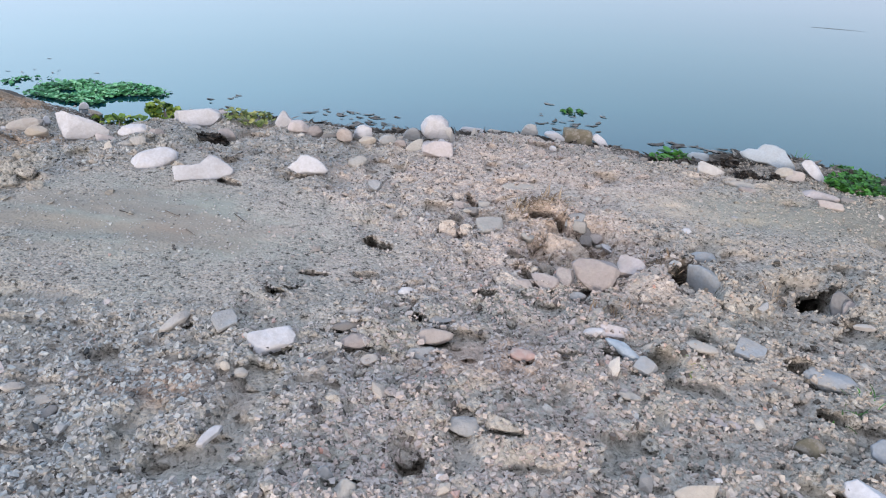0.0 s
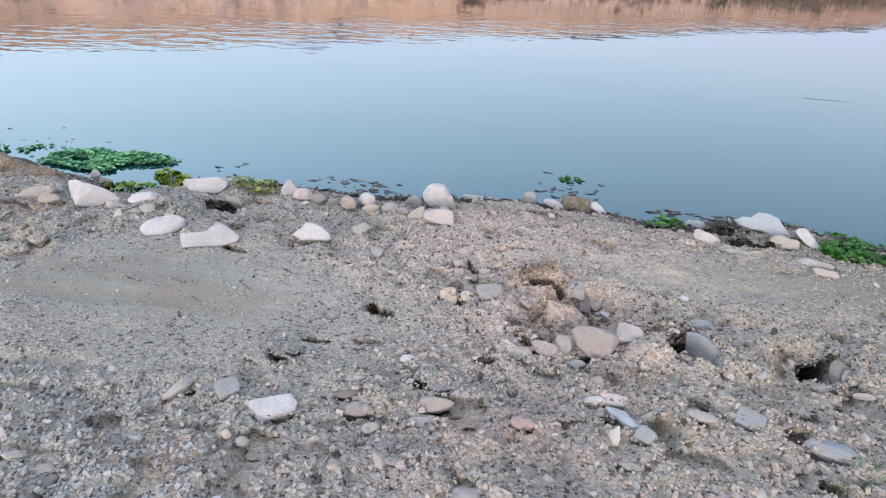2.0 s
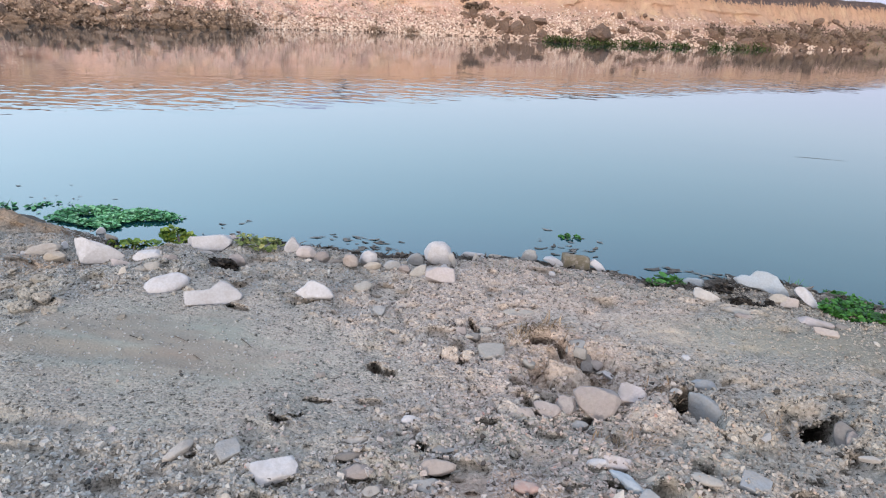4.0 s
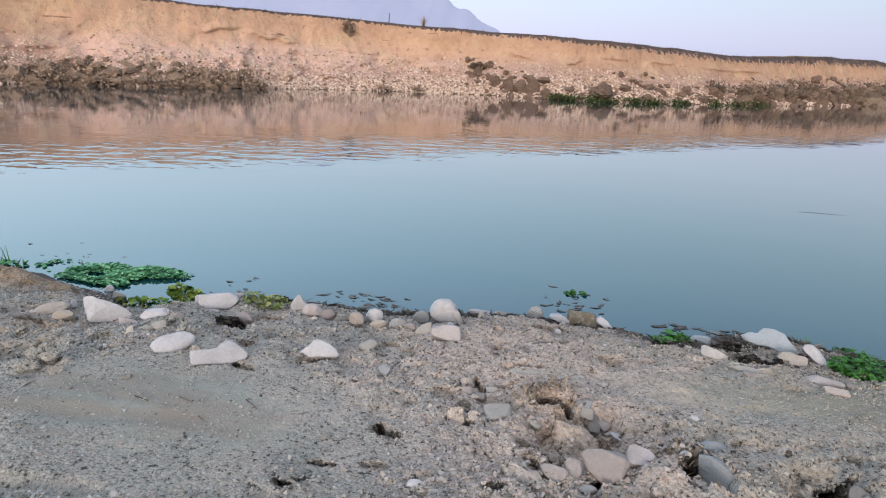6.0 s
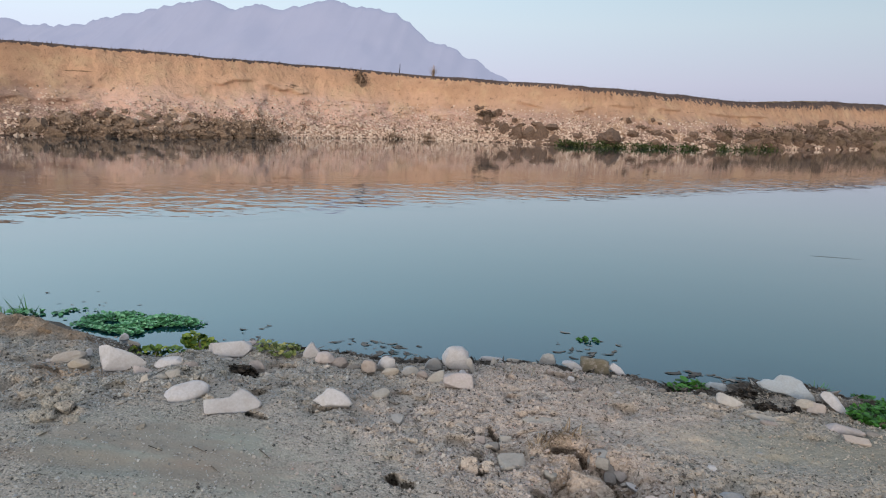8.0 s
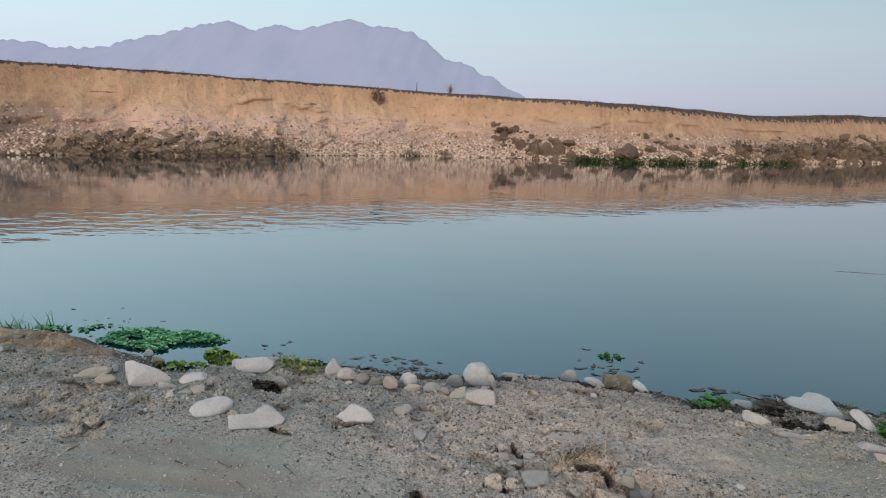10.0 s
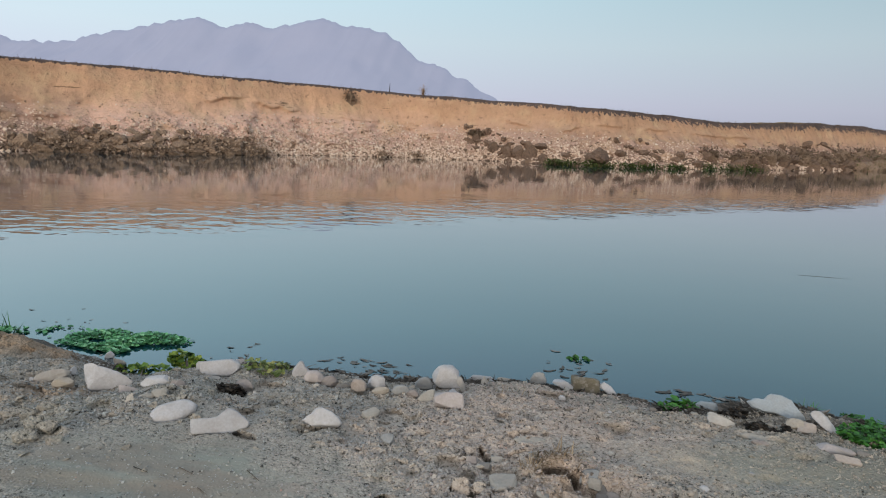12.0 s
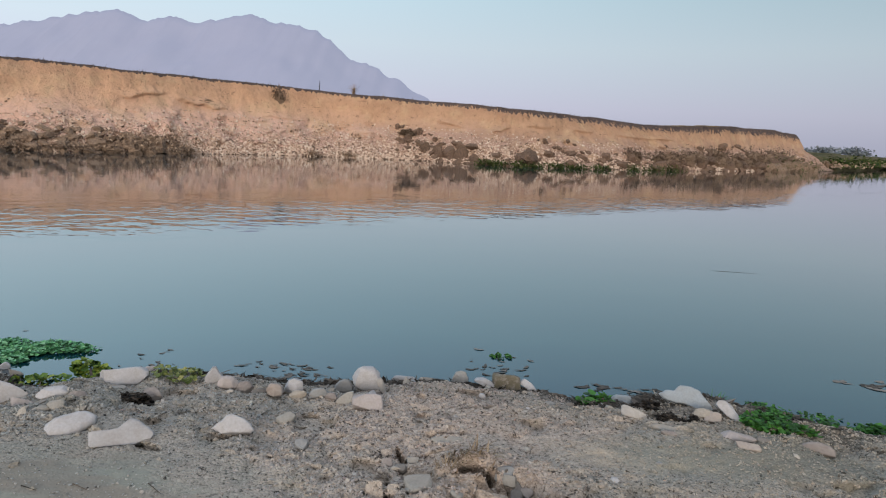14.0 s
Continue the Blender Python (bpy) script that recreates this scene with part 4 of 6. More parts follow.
def pillow(outline, rng, fine, boxy, crumbly=False):
    """A stone swollen out of its outline: a mesh between -1 and 1, its outline seen along y."""
    nu, nv = (48, 19) if fine else (30, 13)
    pts = np.array(outline, float)
    pts[:, 0] *= rng.uniform(0.94, 1.06)
    ang = np.linspace(0, 2 * np.pi, nu, endpoint=False)
    reach = np.zeros(nu)
    for k, q in enumerate(ang):
        ray = np.array([math.cos(q), math.sin(q)])
        for a, b in zip(pts, np.roll(pts, -1, 0)):
            e = b - a
            den = ray[0] * e[1] - ray[1] * e[0]
            if abs(den) > 1e-9:
                r, m = (a[0] * e[1] - a[1] * e[0]) / den, (a[0] * ray[1] - a[1] * ray[0]) / den
                if r > 0 and -1e-6 <= m <= 1 + 1e-6:
                    reach[k] = max(reach[k], r)
    soft = 0.03 if boxy < 0.3 else 0.1
    reach = soft * np.roll(reach, 1) + (1 - 2 * soft) * reach + soft * np.roll(reach, -1)
    lat = np.linspace(-np.pi / 2, np.pi / 2, nv)[1:-1]
    c, s = np.cos(lat) ** boxy, np.sign(np.sin(lat)) * np.abs(np.sin(lat)) ** (boxy + 0.25)
    v = np.stack([c[:, None] * (reach * np.cos(ang)), np.repeat(s[:, None], nu, 1), c[:, None] * (reach * np.sin(ang))], -1).reshape(-1, 3)
    v = np.concatenate([v, [[0, -1, 0], [0, 1, 0]]])
    i = np.arange(len(lat) * nu).reshape(len(lat), nu)
    quads = np.stack([i[:-1], np.roll(i[:-1], -1, 1), np.roll(i[1:], -1, 1), i[1:]], -1).reshape(-1, 4).tolist()
    n = len(v)
    caps = [[int(i[0, (k + 1) % nu]), int(i[0, k]), n - 2] for k in range(nu)] + [[int(i[-1, k]), int(i[-1, (k + 1) % nu]), n - 1] for k in range(nu)]
    # split faces and worn edges
    for k in range(10):
        w = rng.normal(size=3) * np.array([0.8, 1.2, 0.9])
        w = w / np.linalg.norm(w)
        lim = rng.uniform(0.66, 0.93) * (np.abs(v @ w)).max()
        if boxy < 0.3 and k > 4:
            continue
        v = v - (np.maximum(v @ w - lim, 0) * 0.97)[:, None] * w
    o = rng.uniform(0, 60)
    bump = (0.13 if boxy > 0.3 else 0.06) * fbm(v[:, 0] * 1.7 + o, v[:, 2] * 1.7 + v[:, 1] * 1.1, 101, 3) + 0.035 * fbm(v[:, 0] * 6 + o, v[:, 2] * 6 + v[:, 1] * 5, 103, 2)
    v = v * (1 + bump * (3.0 if crumbly else 1.0))[:, None]
    return v / np.abs(v).max(0), [f[::-1] for f in quads + caps]


def rock(x, y, z, w, h, d, colour, shape, lean, turn, flip=False):
    """A stone w wide, h along its outline's height and d thick, bedded in the bank; lean 90 lies flat."""
    rng = STONE_RNG
    v, faces = pillow(OUTLINES[shape], rng, w > 0.07, (0.6 if w > 0.12 else rng.uniform(0.32, 0.55)) if shape in ("bean", "lump", "dome", "oval") else 0.3 if shape == "shell" else 0.2, colour == "dust")
    if flip:
        v[:, 0] *= -1
        faces = [f[::-1] for f in faces]
    me = mesh_of("stone", v * np.array([w / 2, d / 2, h / 2]), faces, colour, True)
    if shape not in ("bean", "dome", "oval", "shell"):
        me.set_sharp_from_angle(angle=radians(26))
    where = "at the water's edge" if y > float(shore(x)) - 0.45 else "lying on the gravel bank" if w > 0.12 else "half sunk in the gravel bank"
    ob = thing("stone", me, f"{SHAPE_WORDS[shape]} {COLOUR_WORDS[colour]} stone {where}", "stone", "stones on the near bank")
    ob.matrix_world = pose(x, y, z, -lean, 0, turn)
    return ob


rock(-2.566, 3.115, 0.169, 0.196, 0.079, 0.084, "buff", "oval", 35, 39)
rock(-2.413, 3.002, 0.192, 0.116, 0.054, 0.071, "sand", "lump", 40, 38)
rock(-2.524, 3.239, 0.162, 0.042, 0.052, 0.038, "white", "dome", 20, 38)
rock(-2.644, 3.053, 0.165, 0.034, 0.040, 0.031, "white", "dome", 20, 41)
rock(-2.235, 3.139, 0.194, 0.245, 0.178, 0.119, "white", "wedge", 35, 35)
rock(-2.725, 3.877, 0.020, 0.065, 0.052, 0.052, "white", "dome", 15, 35)
rock(-2.587, 3.783, 0.021, 0.083, 0.055, 0.051, "buff", "wedge", 15, 34)
rock(-2.012, 2.991, 0.187, 0.115, 0.068, 0.062, "rose", "wedge", 40, 34)
rock(-1.815, 2.815, 0.241, 0.111, 0.040, 0.039, "grey", "oval", 45, 32)
rock(-1.902, 3.075, 0.213, 0.178, 0.081, 0.058, "white", "oval", 35, 31)
rock(-1.757, 2.845, 0.246, 0.083, 0.063, 0.050, "grey", "key", 40, 31)
rock(-1.754, 3.026, 0.227, 0.097, 0.053, 0.053, "brown", "lump", 30, 30)
rock(-1.717, 3.414, 0.176, 0.280, 0.107, 0.086, "white", "block", 25, 26)
rock(-1.803, 3.913, 0.018, 0.114, 0.064, 0.054, "rose", "oval", 30, 25)
rock(-1.658, 3.220, 0.186, 0.102, 0.041, 0.033, "bluegrey", "oval", 50, 27)
rock(-1.461, 3.206, 0.174, 0.107, 0.077, 0.075, "brown", "lump", 30, 24)
rock(-1.591, 2.655, 0.246, 0.245, 0.125, 0.085, "white", "oval", 48, 31)
rock(-1.307, 2.583, 0.253, 0.269, 0.131, 0.079, "white", "notch", 42, 27)
rock(-0.868, 2.735, 0.254, 0.201, 0.098, 0.075, "white", "peak", 35, 17)
rock(-1.236, 3.520, 0.175, 0.112, 0.104, 0.067, "white", "peak", 10, 19, True)
rock(-1.114, 3.400, 0.186, 0.122, 0.078, 0.082, "rose", "lump", 20, 18)
rock(-1.031, 3.428, 0.148, 0.109, 0.077, 0.083, "brown", "dome", 25, 17)
rock(-0.934, 3.404, 0.137, 0.099, 0.035, 0.038, "slate", "oval", 40, 15)
rock(-0.824, 3.331, 0.185, 0.100, 0.082, 0.070, "ochre", "lump", 20, 14)
rock(-0.746, 3.461, 0.163, 0.116, 0.085, 0.090, "white", "dome", 20, 12)
rock(-0.695, 3.323, 0.161, 0.109, 0.055, 0.050, "sand", "oval", 40, 12)
rock(-0.678, 3.392, 0.139, 0.049, 0.024, 0.022, "grey", "oval", 40, 11)
rock(-0.581, 3.324, 0.178, 0.109, 0.065, 0.074, "bluegrey", "dome", 30, 10)
rock(-0.499, 3.279, 0.182, 0.070, 0.047, 0.053, "brown", "lump", 30, 9)
rock(-0.491, 3.667, 0.090, 0.119, 0.082, 0.076, "bluegrey", "dome", 25, 8)
rock(-0.425, 3.282, 0.182, 0.101, 0.088, 0.050, "grey", "wedge", 35, 7, True)
rock(-0.344, 3.677, 0.141, 0.190, 0.162, 0.125, "white", "lump", 12, 5)
rock(-0.244, 3.536, 0.154, 0.061, 0.102, 0.049, "buff", "shell", 15, 4)
rock(-0.280, 3.147, 0.214, 0.175, 0.096, 0.082, "rose", "block", 35, 5)
rock(-0.277, 3.350, 0.180, 0.048, 0.046, 0.034, "white", "lump", 30, 5)
rock(-0.130, 4.012, 0.015, 0.193, 0.054, 0.045, "white", "oval", 30, 2)
rock(0.015, 4.037, 0.010, 0.114, 0.036, 0.030, "buff", "oval", 30, -0)
rock(0.239, 4.031, 0.039, 0.117, 0.098, 0.082, "bluegrey", "dome", 15, -3)
rock(0.416, 3.951, 0.033, 0.181, 0.091, 0.084, "white", "shell", 20, -6)
rock(0.536, 3.953, 0.046, 0.221, 0.120, 0.095, "moss", "block", 20, -8)
rock(0.691, 3.953, 0.034, 0.132, 0.095, 0.087, "white", "shell", 20, -10)
rock(0.352, 3.482, 0.148, 0.043, 0.034, 0.034, "white", "lump", 30, -6)
rock(0.591, 3.276, 0.170, 0.031, 0.026, 0.025, "white", "dome", 30, -10)
rock(0.272, 3.260, 0.200, 0.043, 0.044, 0.035, "brown", "block", 30, -5)
rock(0.784, 3.881, 0.011, 0.069, 0.043, 0.050, "grey", "dome", 30, -11)
rock(0.846, 3.869, 0.011, 0.072, 0.047, 0.053, "rose", "dome", 30, -12)
rock(0.909, 3.842, 0.009, 0.065, 0.040, 0.045, "brown", "lump", 30, -13)
rock(0.736, 3.410, 0.149, 0.074, 0.033, 0.042, "bluegrey", "lump", 40, -12)
rock(0.852, 3.396, 0.156, 0.051, 0.035, 0.040, "slate", "lump", 30, -14)
rock(1.227, 3.677, 0.092, 0.136, 0.072, 0.068, "ice", "dome", 25, -18)
rock(1.196, 3.271, 0.178, 0.177, 0.079, 0.060, "buff", "wedge", 45, -20)
rock(1.554, 3.509, 0.190, 0.309, 0.137, 0.040, "ice", "plate", 30, -24)
rock(1.715, 3.304, 0.206, 0.140, 0.105, 0.098, "white", "shell", 25, -27)
rock(1.572, 3.276, 0.186, 0.115, 0.069, 0.084, "sand", "lump", 35, -25)
rock(1.606, 3.242, 0.182, 0.096, 0.076, 0.077, "ochre", "block", 35, -26)
rock(1.286, 3.028, 0.207, 0.179, 0.045, 0.030, "grey", "oval", 60, -23)
rock(1.262, 2.951, 0.219, 0.084, 0.034, 0.036, "brown", "oval", 55, -23)
rock(1.593, 2.938, 0.223, 0.187, 0.068, 0.055, "rose", "oval", 50, -28)
rock(1.592, 2.807, 0.235, 0.116, 0.046, 0.039, "ochre", "tile", 55, -29)
rock(1.724, 2.932, 0.215, 0.066, 0.038, 0.039, "slate", "oval", 50, -30)
rock(0.853, 2.446, 0.229, 0.048, 0.034, 0.034, "white", "dome", 50, -19)
rock(-0.663, 2.930, 0.205, 0.101, 0.069, 0.040, "grey", "oval", 60, 13)
rock(-0.512, 2.589, 0.245, 0.062, 0.057, 0.031, "bluegrey", "key", 60, 11)
rock(-1.289, 3.145, 0.172, 0.050, 0.032, 0.040, "grey", "dome", 40, 22)
rock(-1.298, 3.082, 0.161, 0.049, 0.026, 0.033, "buff", "dome", 40, 23)
rock(-0.812, 2.660, 0.218, 0.030, 0.014, 0.016, "white", "oval", 50, 17)
rock(-1.072, 3.309, 0.166, 0.048, 0.028, 0.031, "buff", "oval", 40, 18)
rock(-0.603, 1.431, 0.271, 0.148, 0.094, 0.042, "white", "tile", 72, 22)
rock(-0.356, 1.476, 0.261, 0.107, 0.055, 0.033, "brown", "oval", 65, 13)
rock(-0.393, 1.541, 0.266, 0.122, 0.029, 0.017, "slate", "oval", 65, 14)
rock(-0.121, 1.524, 0.272, 0.120, 0.054, 0.028, "ochre", "oval", 65, 4)
rock(-0.141, 1.456, 0.256, 0.109, 0.059, 0.031, "bluegrey", "lump", 70, 5)
rock(-0.114, 1.619, 0.267, 0.094, 0.030, 0.014, "bluegrey", "oval", 75, 4)
rock(0.148, 1.455, 0.295, 0.092, 0.043, 0.020, "red", "oval", 75, -6)
rock(0.415, 1.975, 0.259, 0.178, 0.130, 0.075, "brown", "key", 28, -8)
rock(0.560, 2.065, 0.253, 0.120, 0.087, 0.057, "rose", "tile", 55, -40)
rock(0.532, 2.339, 0.163, 0.085, 0.042, 0.039, "white", "chip", 50, -13, True)
rock(0.478, 2.397, 0.149, 0.058, 0.034, 0.042, "slate", "lump", 45, -11)
rock(0.232, 1.913, 0.250, 0.108, 0.063, 0.048, "brown", "key", 55, -17)
rock(0.256, 2.106, 0.184, 0.070, 0.043, 0.048, "dust", "key", 40, -7)
rock(0.152, 1.877, 0.255, 0.095, 0.061, 0.038, "ochre", "oval", 65, -24)
rock(0.080, 1.927, 0.237, 0.075, 0.051, 0.030, "dust", "tile", 70, -2)
rock(0.390, 2.470, 0.218, 0.083, 0.090, 0.042, "bluegrey", "tile", 55, -44)
rock(0.023, 2.312, 0.246, 0.125, 0.115, 0.025, "grey", "tile", 82, -1)
rock(-0.147, 2.254, 0.244, 0.076, 0.075, 0.053, "dust", "block", 45, 4)
rock(-0.070, 2.265, 0.239, 0.060, 0.060, 0.042, "dust", "block", 55, 2)
rock(0.149, 2.737, 0.226, 0.173, 0.061, 0.032, "grey", "oval", 75, -3)
rock(0.346, 1.881, 0.227, 0.070, 0.037, 0.030, "bluegrey", "oval", 65, -10)
rock(0.181, 2.269, 0.228, 0.058, 0.037, 0.035, "grey", "key", 60, -4)
rock(-0.128, 2.603, 0.218, 0.057, 0.053, 0.040, "dust", "block", 50, 3)
rock(-0.007, 2.555, 0.212, 0.059, 0.038, 0.041, "grey", "block", 50, 0)
rock(0.869, 2.229, 0.229, 0.111, 0.061, 0.051, "blue", "dome", 60, -21)
rock(0.846, 1.880, 0.262, 0.047, 0.023, 0.030, "bluegrey", "dome", 50, -24)
rock(0.735, 2.121, 0.255, 0.047, 0.030, 0.033, "buff", "oval", 50, -19)
rock(1.305, 1.985, 0.222, 0.095, 0.105, 0.050, "slate", "key", 40, -33, True)
rock(1.355, 1.925, 0.228, 0.150, 0.071, 0.054, "brown", "wedge", 50, -34)
rock(0.851, 1.610, 0.272, 0.095, 0.077, 0.028, "blue", "tile", 70, -47)
rock(0.699, 1.584, 0.287, 0.100, 0.039, 0.015, "grey", "oval", 78, -23)
rock(-0.915, 1.469, 0.273, 0.103, 0.064, 0.030, "buff", "chip", 75, 31)
rock(-0.758, 1.469, 0.299, 0.078, 0.082, 0.016, "bluegrey", "tile", 78, 27)
rock(-1.187, 1.117, 0.294, 0.041, 0.053, 0.025, "buff", "shell", 60, 86)
rock(-1.267, 1.182, 0.296, 0.018, 0.056, 0.011, "rose", "lump", 60, 46)
rock(-1.079, 1.191, 0.284, 0.046, 0.024, 0.023, "white", "dome", 60, 41)
rock(-1.108, 1.227, 0.291, 0.025, 0.013, 0.015, "white", "lump", 60, 41)
rock(-0.684, 1.285, 0.288, 0.028, 0.029, 0.023, "sand", "lump", 55, 27)
rock(-0.618, 1.028, 0.299, 0.070, 0.046, 0.021, "white", "chip", 75, 30)
rock(-1.170, 1.535, 0.267, 0.036, 0.029, 0.025, "rose", "lump", 60, 37)
rock(-0.247, 1.764, 0.261, 0.067, 0.034, 0.022, "white", "oval", 70, 8)
rock(-0.394, 1.627, 0.267, 0.100, 0.041, 0.016, "buff", "oval", 78, 13)
rock(-0.204, 1.247, 0.290, 0.054, 0.027, 0.025, "brown", "lump", 65, 9)
rock(-0.410, 1.134, 0.297, 0.034, 0.021, 0.022, "slate", "lump", 60, 19)
rock(0.445, 1.653, 0.257, 0.101, 0.050, 0.037, "rose", "tile", 55, -15)
rock(0.378, 1.652, 0.251, 0.054, 0.072, 0.027, "white", "chip", 60, -73)
rock(0.459, 1.561, 0.264, 0.137, 0.050, 0.040, "ice", "bean", 65, -41, True)
rock(0.509, 1.479, 0.276, 0.066, 0.057, 0.033, "bluegrey", "tile", 65, -58)
rock(1.055, 1.508, 0.267, 0.148, 0.080, 0.042, "blue", "oval", 62, -27)
rock(0.901, 1.239, 0.260, 0.077, 0.056, 0.046, "moss", "dome", 55, -36)
rock(1.082, 1.232, 0.275, 0.080, 0.068, 0.040, "blue", "oval", 60, -41)
rock(0.552, 1.040, 0.281, 0.089, 0.075, 0.053, "sand", "wedge", 55, -28, True)
rock(0.975, 1.061, 0.282, 0.151, 0.076, 0.071, "white", "lump", 45, -42)
rock(0.623, 1.091, 0.262, 0.033, 0.023, 0.023, "white", "dome", 55, -29)
rock(0.852, 1.218, 0.256, 0.029, 0.014, 0.015, "white", "dome", 55, -35)
rock(0.420, 1.303, 0.264, 0.037, 0.031, 0.026, "grey", "dome", 60, -18)
rock(0.446, 1.286, 0.260, 0.040, 0.024, 0.026, "bluegrey", "block", 60, -19)
rock(0.443, 1.343, 0.280, 0.070, 0.026, 0.012, "grey", "oval", 75, -18)
rock(-0.251, 0.905, 0.304, 0.067, 0.066, 0.047, "grey", "dome", 50, -5, True)
rock(-0.310, 0.945, 0.308, 0.038, 0.044, 0.027, "bluegrey", "lump", 50, 18)
rock(-0.045, 0.996, 0.277, 0.029, 0.024, 0.023, "white", "block", 50, 3)
rock(0.011, 1.170, 0.277, 0.134, 0.056, 0.025, "bluegrey", "oval", 72, -1)
rock(0.096, 1.143, 0.331, 0.095, 0.045, 0.030, "dust", "wedge", 60, -5)
rock(-0.302, 1.410, 0.254, 0.058, 0.040, 0.023, "buff", "oval", 70, 12)
rock(-0.470, 1.039, 0.290, 0.028, 0.012, 0.013, "white", "lump", 60, 24)
rock(0.693, 1.308, 0.252, 0.107, 0.042, 0.016, "rose", "oval", 80, -28)
rock(0.790, 1.069, 0.265, 0.093, 0.057, 0.032, "brown", "chip", 60, -86)
rock(1.305, 1.833, 0.247, 0.038, 0.062, 0.019, "buff", "chip", 65, -95)
rock(-1.061, 1.056, 0.278, 0.064, 0.037, 0.017, "slate", "oval", 75, 45)
rock(-0.632, 1.269, 0.285, 0.039, 0.028, 0.023, "grey", "lump", 65, 26)
rock(0.312, 1.684, 0.254, 0.037, 0.036, 0.018, "rose", "chip", 60, 20)
rock(1.984, 2.897, 0.209, 0.158, 0.060, 0.055, "brown", "dome", 40, -33)
rock(-3.368, 3.226, 0.230, 0.158, 0.100, 0.086, "white", "peak", 30, 45)
rock(-3.423, 3.449, 0.210, 0.175, 0.055, 0.064, "moss", "oval", 40, 43)
rock(-3.743, 3.520, 0.172, 0.227, 0.067, 0.078, "grey", "oval", 40, 45)
rock(-2.188, 1.988, 0.234, 0.043, 0.019, 0.026, "white", "lump", 60, 45)
rock(-2.105, 1.991, 0.247, 0.047, 0.029, 0.028, "grey", "oval", 60, 44)
rock(0.339, 2.255, 0.172, 0.208, 0.159, 0.145, "dust", "block", 50, -8)
rock(0.144, 1.888, 0.239, 0.178, 0.091, 0.075, "dust", "wedge", 65, -14)
rock(0.303, 1.950, 0.250, 0.075, 0.086, 0.045, "brown", "key", 55, -9)
rock(0.434, 1.885, 0.228, 0.093, 0.051, 0.042, "dust", "oval", 65, -13)
rock(0.840, 2.030, 0.215, 0.230, 0.150, 0.035, "bluegrey", "tile", 12, -62)
rock(-2.066, 2.301, 0.249, 0.108, 0.060, 0.060, "dust", "block", 50, 41)
rock(-2.012, 2.367, 0.267, 0.085, 0.059, 0.051, "dust", "key", 45, 40)
rock(-1.907, 2.274, 0.256, 0.073, 0.048, 0.044, "dust", "block", 50, 40)
rock(-2.305, 2.612, 0.192, 0.082, 0.045, 0.046, "dust", "oval", 50, 41)
rock(-2.081, 2.373, 0.275, 0.085, 0.069, 0.051, "dust", "block", 50, 39)
rock(-2.397, 2.634, 0.177, 0.135, 0.059, 0.053, "dust", "tile", 60, 40)
rock(-2.248, 2.670, 0.206, 0.118, 0.056, 0.060, "dust", "lump", 55, 38)
rock(1.369, 3.002, 0.213, 0.143, 0.050, 0.053, "dust", "oval", 55, -23)
rock(1.247, 3.086, 0.191, 0.132, 0.052, 0.051, "dust", "block", 50, -20)
rock(1.094, 3.197, 0.164, 0.182, 0.061, 0.061, "dust", "wedge", 50, -17)
# stones of the hollow; the dark slate ones stand in for its shaded crevices
rock(0.409, 2.432, 0.212, 0.060, 0.050, 0.042, "grey", "block", 40, -25)
rock(0.449, 2.417, 0.196, 0.050, 0.055, 0.035, "slate", "wedge", 45, -40)
rock(0.478, 2.396, 0.178, 0.060, 0.045, 0.042, "brown", "key", 40, -20)
rock(0.436, 2.389, 0.168, 0.055, 0.045, 0.038, "slate", "block", 50, -10)
rock(0.505, 2.361, 0.167, 0.055, 0.040, 0.038, "grey", "chip", 50, -30)
rock(-0.119, 2.499, 0.229, 0.050, 0.040, 0.035, "brown", "block", 45, 5)
rock(-0.056, 2.474, 0.220, 0.060, 0.040, 0.042, "slate", "key", 50, 0)


# ---- plants ----
class Leaves:
    """Gathers many small leaves or blades into one mesh."""

    def __init__(self):
        self.v, self.f = [], []

    def disc(self, c, r, tilt, turn, cup=0.25, sides=7):
        m = Euler((tilt, 0, turn)).to_matrix()
        base = len(self.v)
        self.v.append(Vector(c) + m @ Vector((0, 0, -cup * r)))
        for k in range(sides):
            a = 2 * math.pi * (k + 0.5) / sides
            rr = r * (1.0 if k else 0.6)
            self.v.append(Vector(c) + m @ Vector((rr * math.sin(a), rr * math.cos(a), 0)))
        self.f += [(base, base + 1 + k, base + 1 + (k + 1) % sides) for k in range(sides)]

    def blade(self, c, way, length, width, bend, steps=4):
        side = Vector(way).cross(Vector((0, 0, 1)))
        side = side.normalized() if side.length > 1e-4 else Vector((1, 0, 0))
        base, p, d = len(self.v), Vector(c), Vector(way).normalized()
        for k in range(steps + 1):
            w = width * (1 - (k / steps) ** 1.6) + 0.0006
            self.v += [p - side * w, p + side * w]
            p = p + d * (length / steps)
            d = (d + Vector((0, 0, -bend / steps))).normalized()
        self.f += [(base + 2 * k, base + 2 * k + 1, base + 2 * k + 3, base + 2 * k + 2) for k in range(steps)]

    def mesh(self, name, material, origin=(0, 0, 0)):
        o = Vector(origin)
        return mesh_of(name, [tuple(p - o) for p in self.v], self.f, material, True)


def surface(x, y):
    return max(float(land(x, y)[0]), 0.0)


